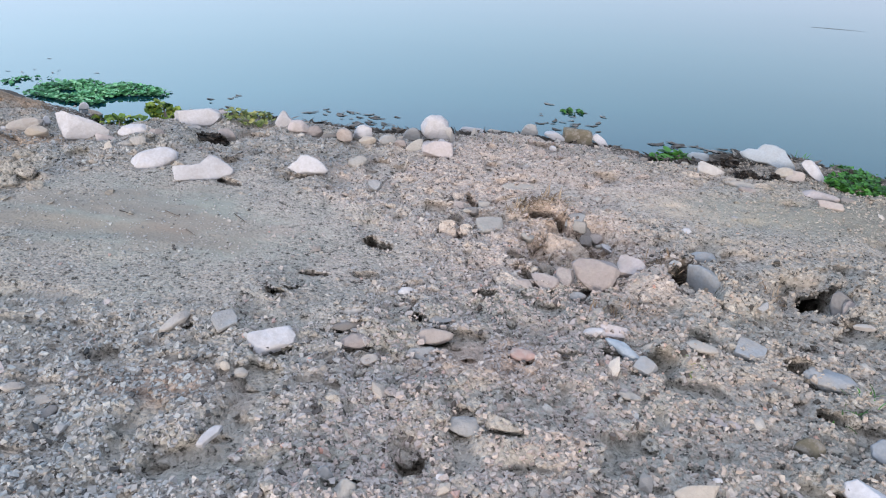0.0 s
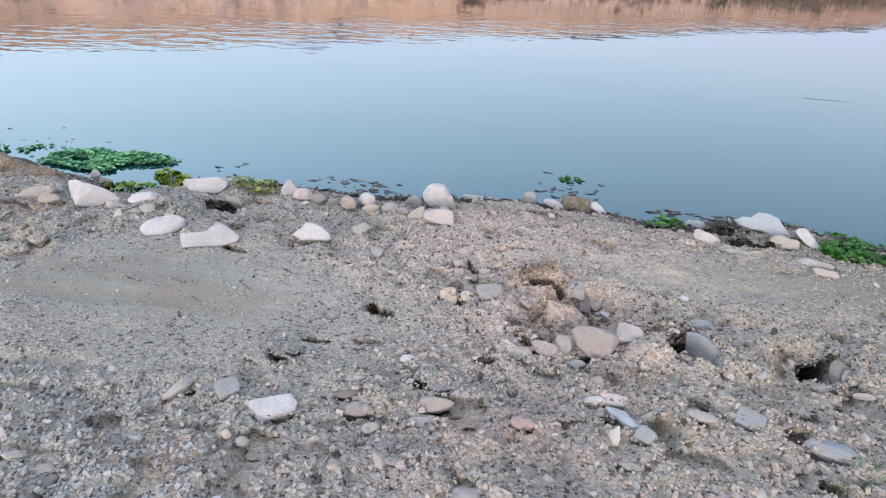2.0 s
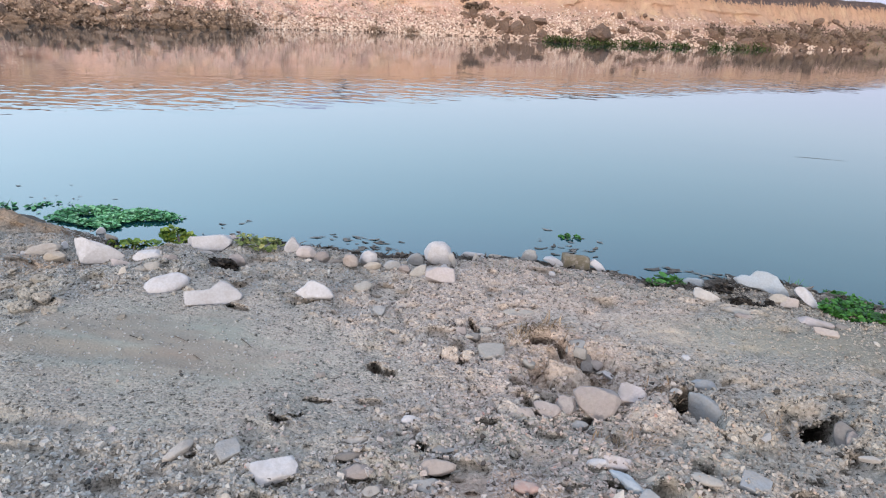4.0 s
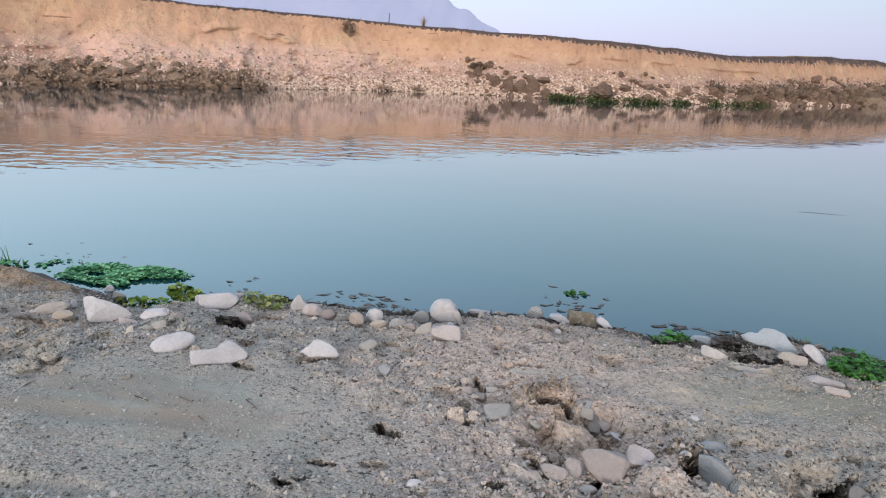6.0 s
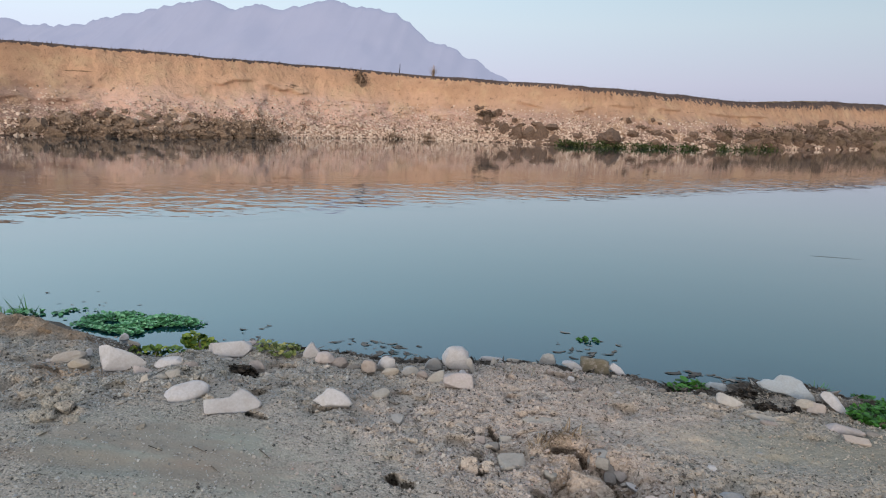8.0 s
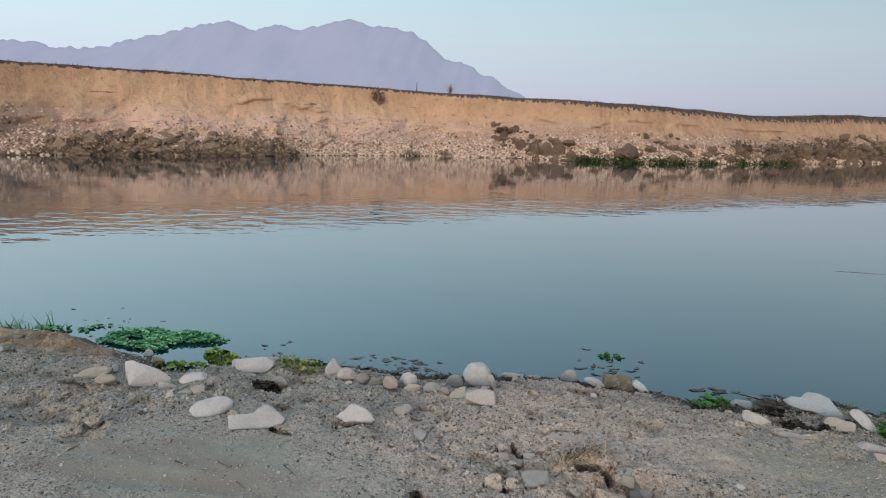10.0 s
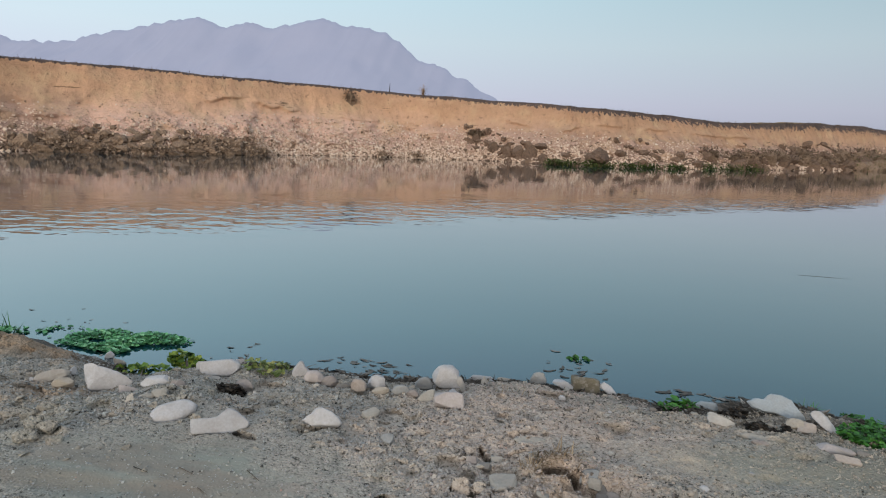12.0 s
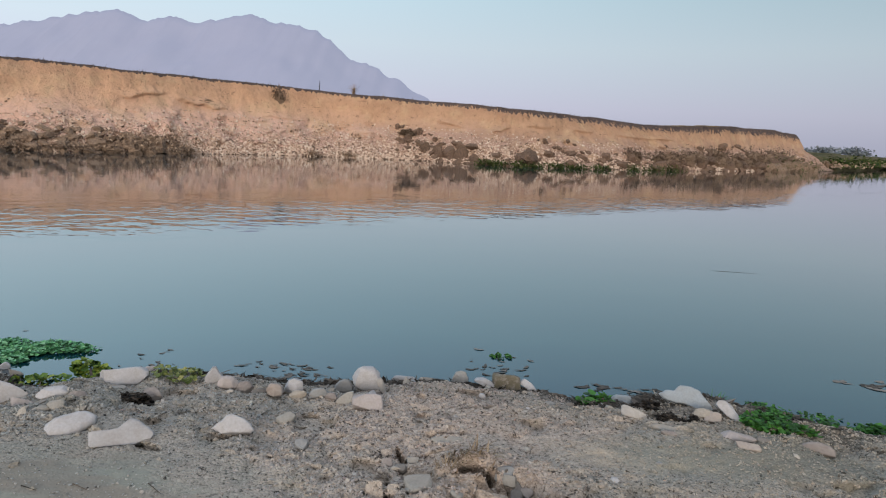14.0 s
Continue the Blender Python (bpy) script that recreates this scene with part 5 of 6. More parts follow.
def leafy_plant(x, y, rx, ry, height, n, leaf, material, label, seed, name="marsh_plant"):
    """A low plant: thin stems and many round leaves, each leaf a part."""
    rng = random.Random(seed)
    z0 = surface(x, y)
    root = empty(name, label, "plant", (x, y, z0), "plants at the water's edge")
    one = Leaves()
    one.disc((0, 0, 0), leaf, 0, 0)
    kinds = [one.mesh("leaf", material)]
    two = Leaves()
    two.disc((0, 0, 0), leaf * 0.8, 0.1, 0.5, 0.4, 6)
    kinds.append(two.mesh("leaf", material))
    stems = Leaves()
    for _ in range(n):
        a, r = rng.uniform(0, 6.283), math.sqrt(rng.random())
        lx, ly = rx * r * math.cos(a), ry * r * math.sin(a)
        lump = 0.55 + 0.45 * float(vnoise((x + lx) * 9, (y + ly) * 9, 33))
        lz = max(0.004, surface(x + lx, y + ly) - z0) + height * lump * (1 - 0.55 * r * r) * rng.uniform(0.35, 1)
        p = new("leaf", rng.choice(kinds))
        p.parent = root
        k = rng.uniform(0.65, 1.25)
        p.matrix_basis = Matrix.LocRotScale((lx, ly, lz), Euler((rng.gauss(0.15, 0.45), rng.gauss(0, 0.4), rng.uniform(0, 6.28))), (k, k * rng.uniform(0.8, 1.1), k))
        if rng.random() < 0.5:
            stems.blade((lx * 0.9, ly * 0.9, 0), (lx * 0.1, ly * 0.1, max(lz, 0.01)), max(lz, 0.02), 0.0025, 0.1, 2)
    part("stalk", stems.mesh("stalk", material), root)["kind"] = "stuff"
    return root


def weed_mat(name, ellipses, n, leaf, height, material, label, seed):
    """A floating mat of leaves nobody could count."""
    rng = random.Random(seed)
    g = Leaves()
    area = [a * b for _, _, a, b, _ in ellipses]
    for _ in range(n):
        cx, cy, rx, ry, turn = rng.choices(ellipses, area)[0]
        a, r = rng.uniform(0, 6.283), math.sqrt(rng.random())
        u, v = rx * r * math.cos(a), ry * r * math.sin(a)
        t = radians(turn)
        x, y = cx + u * math.cos(t) - v * math.sin(t), cy + u * math.sin(t) + v * math.cos(t)
        lump = float(vnoise(x * 6, y * 6, 44))
        if lump < rng.uniform(-0.9, 0.35) * (0.35 + 0.65 * r):
            continue
        z = surface(x, y) + 0.006 + height * max(0.05, 0.5 + 0.5 * lump) * rng.uniform(0.1, 1) * (1 - 0.5 * r)
        g.disc((x, y, z), leaf * rng.uniform(0.55, 1.25), rng.gauss(0.1, 0.5), rng.uniform(0, 6.28), rng.uniform(0.1, 0.45), 6)
    return thing(name, g.mesh(name, material), label, "plant", kind="stuff")


def floating_weed(x, y, spread_x, spread_y, n, length, label, seed, material="floating_leaf"):
    """Dark limp leaves lying on the water."""
    rng = random.Random(seed)
    g = Leaves()
    for _ in range(n):
        px, py = x + rng.gauss(0, spread_x), y + rng.gauss(0, spread_y)
        if py < float(shore(px)) + 0.02:
            continue
        r, q, slim = length * rng.uniform(0.12, 0.5), rng.gauss(0, 0.5), rng.uniform(0.25, 0.5)
        base = len(g.v)
        g.disc((0, 0, 0), r, 0, 0, 0.02, 9)
        for k in range(base, len(g.v)):
            grow = rng.uniform(0.6, 1.25)
            u, w = g.v[k].x * grow, (g.v[k].y * slim + 0.3 * g.v[k].x ** 2 / r) * grow
            g.v[k] = Vector((px + u * math.cos(q) - w * math.sin(q), py + u * math.sin(q) + w * math.cos(q), 0.002 + rng.uniform(0, 0.003)))
    o = (x, y, 0.0)
    return thing("floating_weed", g.mesh("floating_weed", material, o), label, "water weed", kind="stuff", at=o)


def grass_tuft(x, y, n, length, width, spread, material, label, seed, name="grass_tuft", lean=(0, 0)):
    rng = random.Random(seed)
    g = Leaves()
    for _ in range(n):
        px, py = x + rng.gauss(0, spread), y + rng.gauss(0, spread * 0.7)
        way = (rng.gauss(lean[0], 0.5), rng.gauss(lean[1], 0.5), rng.uniform(0.4, 1.2))
        g.blade((px, py, surface(px, py) - 0.005), way, length * rng.uniform(0.4, 1.2), width * rng.uniform(0.6, 1.3), rng.uniform(0.3, 1.4))
    o = (x, y, surface(x, y))
    return thing(name, g.mesh(name, material, o), label, "grass", kind="stuff", at=o)


def stick(pts, radius, label, name="stick"):
    cu = bpy.data.curves.new(name, "CURVE")
    cu.dimensions, cu.bevel_depth, cu.bevel_resolution = "3D", radius, 2
    sp = cu.splines.new("POLY")
    sp.points.add(len(pts) - 1)
    for k, p in enumerate(pts):
        sp.points[k].co = (*p, 1)
        sp.points[k].radius = 1 - 0.55 * k / (len(pts) - 1)
    tmp = bpy.data.objects.new("tmp", cu)
    me = bpy.data.meshes.new_from_object(tmp)
    bpy.data.objects.remove(tmp)
    me.materials.clear()
    me.materials.append(MATS["dead_weed"])
    return thing(name, me, label, "stick")


def bush(s, a, width, height, n, material, label, seed, name="dry_bush", category="bush"):
    """A bush on the far bank: twigs and ragged leaves."""
    rng = random.Random(seed)
    c = Vector([float(q) for q in bank_at(s, a)])
    c.z = max(c.z, 0.0)
    root = empty(name, label, category, c, "growth on the far bank")
    t, g = Leaves(), Leaves()
    for _ in range(max(8, n // 12)):
        d = Vector((rng.gauss(0, 0.8), rng.gauss(-0.2, 0.6), rng.uniform(0.3, 1)))
        t.blade((rng.gauss(0, width * 0.2), rng.gauss(0, width * 0.12), -0.1), d, height * rng.uniform(0.7, 1.25), 0.018, 0.5)
    for _ in range(n):
        q = Vector((rng.gauss(0, 0.42), rng.gauss(0, 0.36), abs(rng.gauss(0, 0.48))))
        if q.length > 1.15:
            continue
        p = Vector((q.x * width, q.y * width * 0.6, q.z * height))
        if rng.random() < 0.5:
            g.blade(p, (rng.gauss(0, 1), rng.gauss(0, 1), rng.gauss(0.2, 0.7)), rng.uniform(0.12, 0.3), rng.uniform(0.012, 0.04), 0.6, 2)
        else:
            g.disc(p, rng.uniform(0.035, 0.08), rng.gauss(0, 0.9), rng.uniform(0, 6.28), 0.3, 5)
    if height > 0.45:
        core = bmesh.new()
        bmesh.ops.create_icosphere(core, subdivisions=3, radius=1)
        for v in core.verts:
            k = 1 + 0.9 * float(fbm(v.co.x * 2.2 + seed, v.co.y * 2.2 + v.co.z * 1.7, 121, 4))
            v.co = Vector((v.co.x * width * 0.5 * k, v.co.y * width * 0.3 * k, v.co.z * height * 0.5 * k))
        me = bpy.data.meshes.new("root_mass")
        core.to_mesh(me)
        core.free()
        me.materials.append(MATS["earth_clod"])
        part("root_mass", me, root)
    part("brushwood", t.mesh("brushwood", material), root)["kind"] = "stuff"
    part("foliage", g.mesh("foliage", material), root)["kind"] = "stuff"
    return root



# ---- plants of the near shore ----
weed_mat("water_weed_mat", [(-3.02, 4.20, 0.40, 0.19, 0), (-2.70, 4.27, 0.38, 0.11, 4), (-3.34, 4.32, 0.24, 0.12, 0), (-2.88, 4.04, 0.22, 0.08, -12)], 3800, 0.0155, 0.065, "waterweed", "bright green mat of round-leaved water weed floating at the shore", 1)
leafy_plant(-2.14, 3.86, 0.12, 0.10, 0.15, 130, 0.028, "cress", "yellow-green leafy plant growing between the shore stones", 2)
leafy_plant(-2.36, 3.68, 0.20, 0.09, 0.07, 90, 0.024, "cress", "low dark green leafy plant between the shore stones", 3)
leafy_plant(-1.46, 3.52, 0.17, 0.08, 0.10, 110, 0.019, "yellow_cress", "yellowing leafy plant among the shore pebbles", 4)
leafy_plant(1.09, 3.70, 0.13, 0.09, 0.10, 80, 0.030, "grass", "small dark green leafy plant at the waterline", 5)
weed_mat("green_shore_weed", [(2.20, 3.74, 0.16, 0.20, 0), (2.48, 3.70, 0.26, 0.12, -18), (2.95, 3.48, 0.40, 0.09, -28), (2.0, 3.30, 0.18, 0.12, 0), (1.92, 3.12, 0.15, 0.06, 0), (1.92, 3.86, 0.14, 0.07, 0), (1.88, 3.31, 0.16, 0.07, -25), (1.90, 3.10, 0.2, 0.07, -25), (2.08, 3.90, 0.1, 0.06, 0)], 5200, 0.0135, 0.075, "grass", "bright green weed and grass along the waterline", 6)
leafy_plant(0.57, 4.60, 0.09, 0.06, 0.022, 34, 0.018, "grass", "small clump of green weed floating on the water", 7, "floating_plant")
leafy_plant(-3.75, 4.25, 0.20, 0.07, 0.05, 40, 0.024, "waterweed", "sparse green leaves at the waterline", 8)
grass_tuft(-4.08, 4.18, 40, 0.13, 0.004, 0.09, "grass", "tuft of fresh green grass at the waterline", 9)
grass_tuft(-3.80, 4.22, 30, 0.15, 0.004, 0.06, "grass", "tuft of fresh green grass at the waterline", 10)
grass_tuft(1.90, 3.84, 24, 0.09, 0.003, 0.03, "grass", "small tuft of grass beside a stone", 11)
grass_tuft(0.22, 2.56, 170, 0.08, 0.0028, 0.06, "straw", "dry straw and rootlets hanging over a hollow", 12, "dry_tuft", (0.4, -0.6))
grass_tuft(0.70, 2.10, 40, 0.045, 0.0018, 0.03, "straw", "dry straw poking from the trampled gravel", 13, "dry_tuft", (0.3, -0.5))
grass_tuft(0.53, 1.78, 50, 0.045, 0.0018, 0.05, "straw", "dry straw poking from the trampled gravel", 14, "dry_tuft", (0.3, -0.5))
grass_tuft(1.127, 1.411, 26, 0.045, 0.002, 0.04, "grass", "small sprouts of green grass in the gravel", 60, "grass_tuft")
grass_tuft(1.033, 1.353, 16, 0.035, 0.002, 0.04, "grass", "small sprouts of green grass in the gravel", 61, "grass_tuft")
grass_tuft(0.305, 1.054, 16, 0.02, 0.002, 0.04, "cress", "tiny yellow-green seedlings in the gravel", 62, "grass_tuft")
grass_tuft(0.642, 1.503, 18, 0.02, 0.002, 0.04, "cress", "tiny yellow-green seedlings in the gravel", 63, "grass_tuft")
grass_tuft(0.161, 2.469, 90, 0.05, 0.002, 0.04, "straw", "dry straw and rootlets on the trampled bank", 64, "dry_tuft")
grass_tuft(0.458, 1.798, 70, 0.04, 0.002, 0.04, "straw", "dry straw poking from the trampled gravel", 65, "dry_tuft")
grass_tuft(0.676, 2.149, 50, 0.04, 0.002, 0.04, "straw", "dry straw poking from the trampled gravel", 66, "dry_tuft")
grass_tuft(1.112, 2.060, 40, 0.04, 0.002, 0.04, "straw", "dry straw poking from the trampled gravel", 67, "dry_tuft")
grass_tuft(0.05, 3.52, 40, 0.05, 0.0018, 0.08, "straw", "thin dry grass above the waterline", 15, "dry_tuft")
floating_weed(0.52, 4.42, 0.16, 0.14, 26, 0.10, "dark weed leaves floating near the shore", 21)
floating_weed(-1.0, 4.12, 0.16, 0.08, 26, 0.11, "dark weed leaves floating near the shore", 22)
floating_weed(-0.80, 4.02, 0.10, 0.05, 10, 0.10, "dark weed leaves floating near the shore", 23)
floating_weed(1.20, 4.08, 0.08, 0.03, 9, 0.14, "dark weed leaves floating near the shore", 24)
floating_weed(3.32, 4.36, 0.16, 0.05, 16, 0.16, "dark weed leaves floating near the shore", 25)
floating_weed(-3.6, 4.60, 0.22, 0.12, 10, 0.07, "scattered dark leaves floating on the water", 26)
floating_weed(-1.92, 4.38, 0.10, 0.10, 6, 0.06, "scattered dark leaves floating on the water", 27)
floating_weed(-1.9, 4.06, 0.10, 0.05, 10, 0.07, "dark weed leaves floating near the shore", 28)
floating_weed(1.50, 4.05, 0.10, 0.04, 14, 0.10, "dark weed leaves floating near the shore", 29)
floating_weed(0.75, 4.02, 0.20, 0.05, 8, 0.09, "dark weed leaves floating near the shore", 30)
def litter(x0, x1, depth, n, label, seed):
    """Dark plant scraps washed up along the waterline."""
    rng = random.Random(seed)
    g = Leaves()
    for _ in range(n):
        px = rng.uniform(x0, x1)
        py = float(shore(px)) + 0.02 - abs(rng.gauss(0, depth))
        p = (px, py, surface(px, py) + rng.uniform(0.004, 0.022))
        if rng.random() < 0.6:
            a = rng.uniform(0, 6.28)
            g.blade(p, (math.cos(a), math.sin(a), rng.gauss(0.1, 0.15)), rng.uniform(0.03, 0.09), rng.uniform(0.003, 0.009), 0.3, 3)
        else:
            g.disc(p, rng.uniform(0.010, 0.030), rng.gauss(0, 0.5), rng.uniform(0, 6.28), 0.3, 5)
    return thing("plant_litter", g.mesh("plant_litter", "dead_weed"), label, "plant litter", kind="stuff")


weed_mat("rotting_weed", [(1.317, 3.50, 0.08, 0.06, 0), (1.39, 3.20, 0.11, 0.07, -20), (1.30, 3.40, 0.08, 0.05, -25), (1.07, 3.64, 0.07, 0.03, 0), (-1.49, 3.10, 0.075, 0.06, 0), (-1.47, 3.12, 0.055, 0.04, 0), (-1.36, 3.74, 0.10, 0.02, 0), (1.62, 3.30, 0.06, 0.03, 0)], 1900, 0.011, 0.055, "rotting_leaf", "black clumps of rotting weed washed up along the waterline", 46)
litter(0.95, 2.3, 0.13, 2600, "dark rotting plant scraps along the waterline", 41)
litter(-1.7, 0.9, 0.06, 1300, "dark rotting plant scraps between the shore stones", 42)
litter(-2.6, -1.7, 0.08, 220, "dark rotting plant scraps between the shore stones", 43)
stick([(3.78, 8.58, -0.001), (3.95, 8.57, 0.001), (4.15, 8.55, 0.001), (4.42, 8.51, -0.001)], 0.003, "thin dark stick floating on the open water", "floating_stick")
for k, (x, y, a, ln) in enumerate(((-1.29, 2.17, -25, 0.09), (-1.02, 2.21, -40, 0.10), (-1.46, 2.13, -20, 0.08), (-1.15, 2.05, -35, 0.07), (0.82, 2.0, -58, 0.2))):
    pts = [(x + q * ln * math.cos(radians(a)), y + q * ln * math.sin(radians(a)), surface(x + q * ln * math.cos(radians(a)), y + q * ln * math.sin(radians(a))) + 0.004) for q in (0, 0.35, 0.7, 1)]
    stick(pts, 0.002, "thin dark twig lying on the silt", "twig")

# ---- growth and fallen sods on the far bank ----
k = 0
for s, w, h in ((10.2, 0.9, 0.5), (11.6, 1.1, 1.1), (12.5, 0.9, 1.2), (13.4, 1.0, 1.1), (15.6, 0.8, 0.5), (16.6, 0.9, 0.55), (17.9, 1.0, 0.9), (18.9, 1.1, 1.0), (19.9, 1.0, 1.0), (20.9, 1.0, 0.8), (21.9, 0.7, 0.5)):
    k += 1
    bush(s, 0.06, w * 1.25, h * 0.55, 300, "dry_brush", "brown dead brush at the foot of the earth bank", 100 + k)
    if h > 0.7:
        bush(s + 0.4, 0.22, w * 1.1, h * 0.5, 200, "dry_brush", "brown dead brush on the gravel slope", 500 + k)
for s, w, h in ((14.4, 0.6, 0.3), (29.5, 0.6, 0.35), (31.8, 0.7, 0.3)):
    k += 1
    bush(s, 0.02, w, h, 200, "dry_brush", "low brown brush at the waterline", 100 + k)
for s, a, w, h in ((35.4, 0.55, 0.6, 0.4), (59.2, 0.3, 1.5, 1.2), (61.5, 0.3, 1.6, 1.2), (64, 0.25, 1.6, 1.1), (67, 0.2, 1.7, 1.1), (70, 0.2, 1.6, 1.2), (53.0, 0.35, 1.0, 0.7), (55.8, 0.2, 1.1, 0.8), (57.6, 0.3, 1.3, 0.9), (65.5, 0.45, 1.5, 1.0), (71.8, 0.35, 1.8, 1.2), (75.0, 0.3, 2.0, 1.3), (78.0, 0.35, 2.2, 1.4)):
    k += 1
    bush(s, a, w, h, 700, "dark_brush", "brown brush on a slumped part of the bank", 100 + k)
for s, w, h in ((40.3, 0.8, 0.35), (41.2, 0.8, 0.35), (42.4, 0.9, 0.4), (43.4, 0.9, 0.3), (45, 1.0, 0.35), (46.5, 1.0, 0.3), (48.5, 1.0, 0.3), (51.5, 1.2, 0.4), (53.5, 1.2, 0.35), (56, 1.3, 0.4), (73, 2.0, 1.3), (76, 2.0, 1.5), (79, 2.2, 1.6), (82, 2.2, 1.5)):
    k += 1
    bush(s, -0.02, w, h, 320, "bank_green", "dark green growth at the waterline of the far bank", 100 + k, "green_bush")


# dark brush added in place of the shaded hollow under the lip
bush(28.4, 0.86, 0.55, 0.75, 420, "dark_brush", "dark brown brush standing in for a shaded hollow under the bank's edge", 777, "hollow_shade_brush", "roots")


def sod(s, a, w, h, seed):
    """A clod of earth and roots slid down the bank."""
    rng = np.random.default_rng(seed)
    bm = bmesh.new()
    bmesh.ops.create_icosphere(bm, subdivisions=4, radius=1)
    v = np.array([p.co[:] for p in bm.verts])
    v = v * (1 + 0.5 * fbm(v[:, 0] * 1.5 + seed, v[:, 1] * 1.5 + v[:, 2], 111, 4) + 0.34 * np.abs(fbm(v[:, 0] * 4 + seed, v[:, 2] * 5 + v[:, 1] * 4, 113, 4)))[:, None]
    for _ in range(8):
        q = rng.normal(size=3)
        q = q / np.linalg.norm(q)
        v = v - (np.maximum(v @ q - rng.uniform(0.55, 0.85), 0) * 0.95)[:, None] * q
    v = v * np.array([w / 2, w * 0.4, h / 2])
    for p, c in zip(bm.verts, v):
        p.co = c
    me = bpy.data.meshes.new("fallen_sod")
    bm.to_mesh(me)
    bm.free()
    me.materials.append(MATS["dark_clod" if s > 30 else "earth_clod"])
    x, y, z = (float(q) for q in bank_at(s, a))
    thing("fallen_sod", me, "dark clod of earth and roots slumped down the bank", "earth clod", "fallen sods", at=(x, y, max(z, 0) + h * 0.12), turn=rng.uniform(0, 360))


for j, (s, a, w, h) in enumerate(((35.4, 0.46, 0.6, 0.6), (36.4, 0.30, 0.8, 0.6), (37.2, 0.20, 0.8, 0.8), (37.9, 0.14, 0.9, 1.1), (38.6, 0.16, 0.9, 1.2), (39.2, 0.40, 1.2, 0.4), (39.6, 0.10, 0.7, 0.7), (41.0, 0.25, 0.7, 0.35), (43.3, 0.16, 2.0, 1.1), (47.2, 0.35, 1.0, 0.5), (49.4, 0.2, 0.7, 0.6), (55.4, 0.12, 1.0, 0.8), (57.5, 0.1, 1.2, 0.9), (46.2, 0.1, 0.8, 0.5), (48.0, 0.3, 0.7, 0.5), (51.0, 0.1, 0.9, 0.5), (52.6, 0.3, 0.8, 0.6), (54.0, 0.05, 0.9, 0.6), (58.8, 0.25, 0.9, 0.7), (60.5, 0.1, 1.1, 0.8), (65, 0.05, 1.2, 0.8), (68.5, 0.15, 1.2, 0.9), (62.5, 0.3, 1.6, 0.9), (66, 0.2, 1.4, 0.8), (11.0, 0.1, 1.3, 0.9), (12.1, 0.2, 1.1, 0.9), (13.2, 0.12, 1.2, 0.8), (14.9, 0.06, 0.8, 0.5), (16.2, 0.08, 0.9, 0.5), (17.6, 0.1, 1.0, 0.7), (19.2, 0.1, 1.0, 0.7), (20.6, 0.12, 1.1, 0.7), (45.2, 0.3, 0.8, 0.5), (50.2, 0.35, 0.9, 0.6), (56.4, 0.3, 1.0, 0.7), (71.5, 0.1, 1.6, 1.1), (74.5, 0.2, 1.8, 1.2), (69.5, 0.35, 1.4, 0.9), (64.0, 0.4, 1.3, 0.8), (77.5, 0.25, 2.0, 1.3))):
    sod(s, a, w, h, 300 + j)

for s, h, name, label in ((30.7, 0.6, "post", "thin weathered post at the edge of the earth bank"), (32.2, 0.75, "bare_shrub", "small bare shrub at the edge of the earth bank")):
    x, y, z = (float(q) for q in bank_at(s, 1.05))
    g = Leaves()
    if name == "post":
        me = stick([(x, y, z - 0.1), (x + 0.02, y, z + h * 0.6), (x + 0.03, y, z + h)], 0.03, label, name)
        me["category"] = "post"
    else:
        rng = random.Random(5)
        for _ in range(60):
            g.blade((rng.gauss(0, 0.04), rng.gauss(0, 0.04), 0), (rng.gauss(0, 0.5), rng.gauss(0, 0.3), 1), h * rng.uniform(0.5, 1.1), 0.014, 0.2)
        thing(name, g.mesh(name, "dry_brush"), label, "shrub", at=(x, y, z))

# turf fringe along the edge of the earth bank
rng = random.Random(77)
g = Leaves()
for _ in range(5200):
    s = rng.uniform(4, 92)
    if float(vnoise(s * 0.9, 0.3, 66)) < rng.uniform(-0.9, 0.5):
        continue
    p = [float(q) for q in bank_at(s, rng.uniform(0.985, 1.03))]
    g.blade(p, (rng.gauss(0, 0.5), rng.gauss(-0.5, 0.5), rng.uniform(-0.2, 0.7)), rng.uniform(0.06, 0.2), rng.uniform(0.008, 0.02), 1.2, 3)
thing("turf_fringe", g.mesh("turf_fringe", "dark_brush"), "dry grass overhanging the edge of the earth bank", "grass", kind="stuff")

# scrub on the low bank past the end of the earth bank
for j in range(20):
    q = j / 19
    x, y = 43 + 29 * q + random.Random(j + 7).uniform(-1, 1), 72.5 + 33 * q
    prng = random.Random(600 + j)
    root = empty("scrub", "dark green-brown scrub on the low far bank", "bush", (x, y, 0.4), "growth on the far bank")
    g = Leaves()
    for _ in range(420):
        c = Vector((prng.gauss(0, 1.3), prng.gauss(0.6, 0.9), abs(prng.gauss(0, 0.42)) * (0.6 + 0.5 * math.sin(j * 2.1) ** 2)))
        g.disc(c, prng.uniform(0.08, 0.22), prng.gauss(0, 0.9), prng.uniform(0, 6.28), 0.3, 5)
    part("foliage", g.mesh("foliage", "bank_green" if j % 3 else "dry_brush"), root)["kind"] = "stuff"

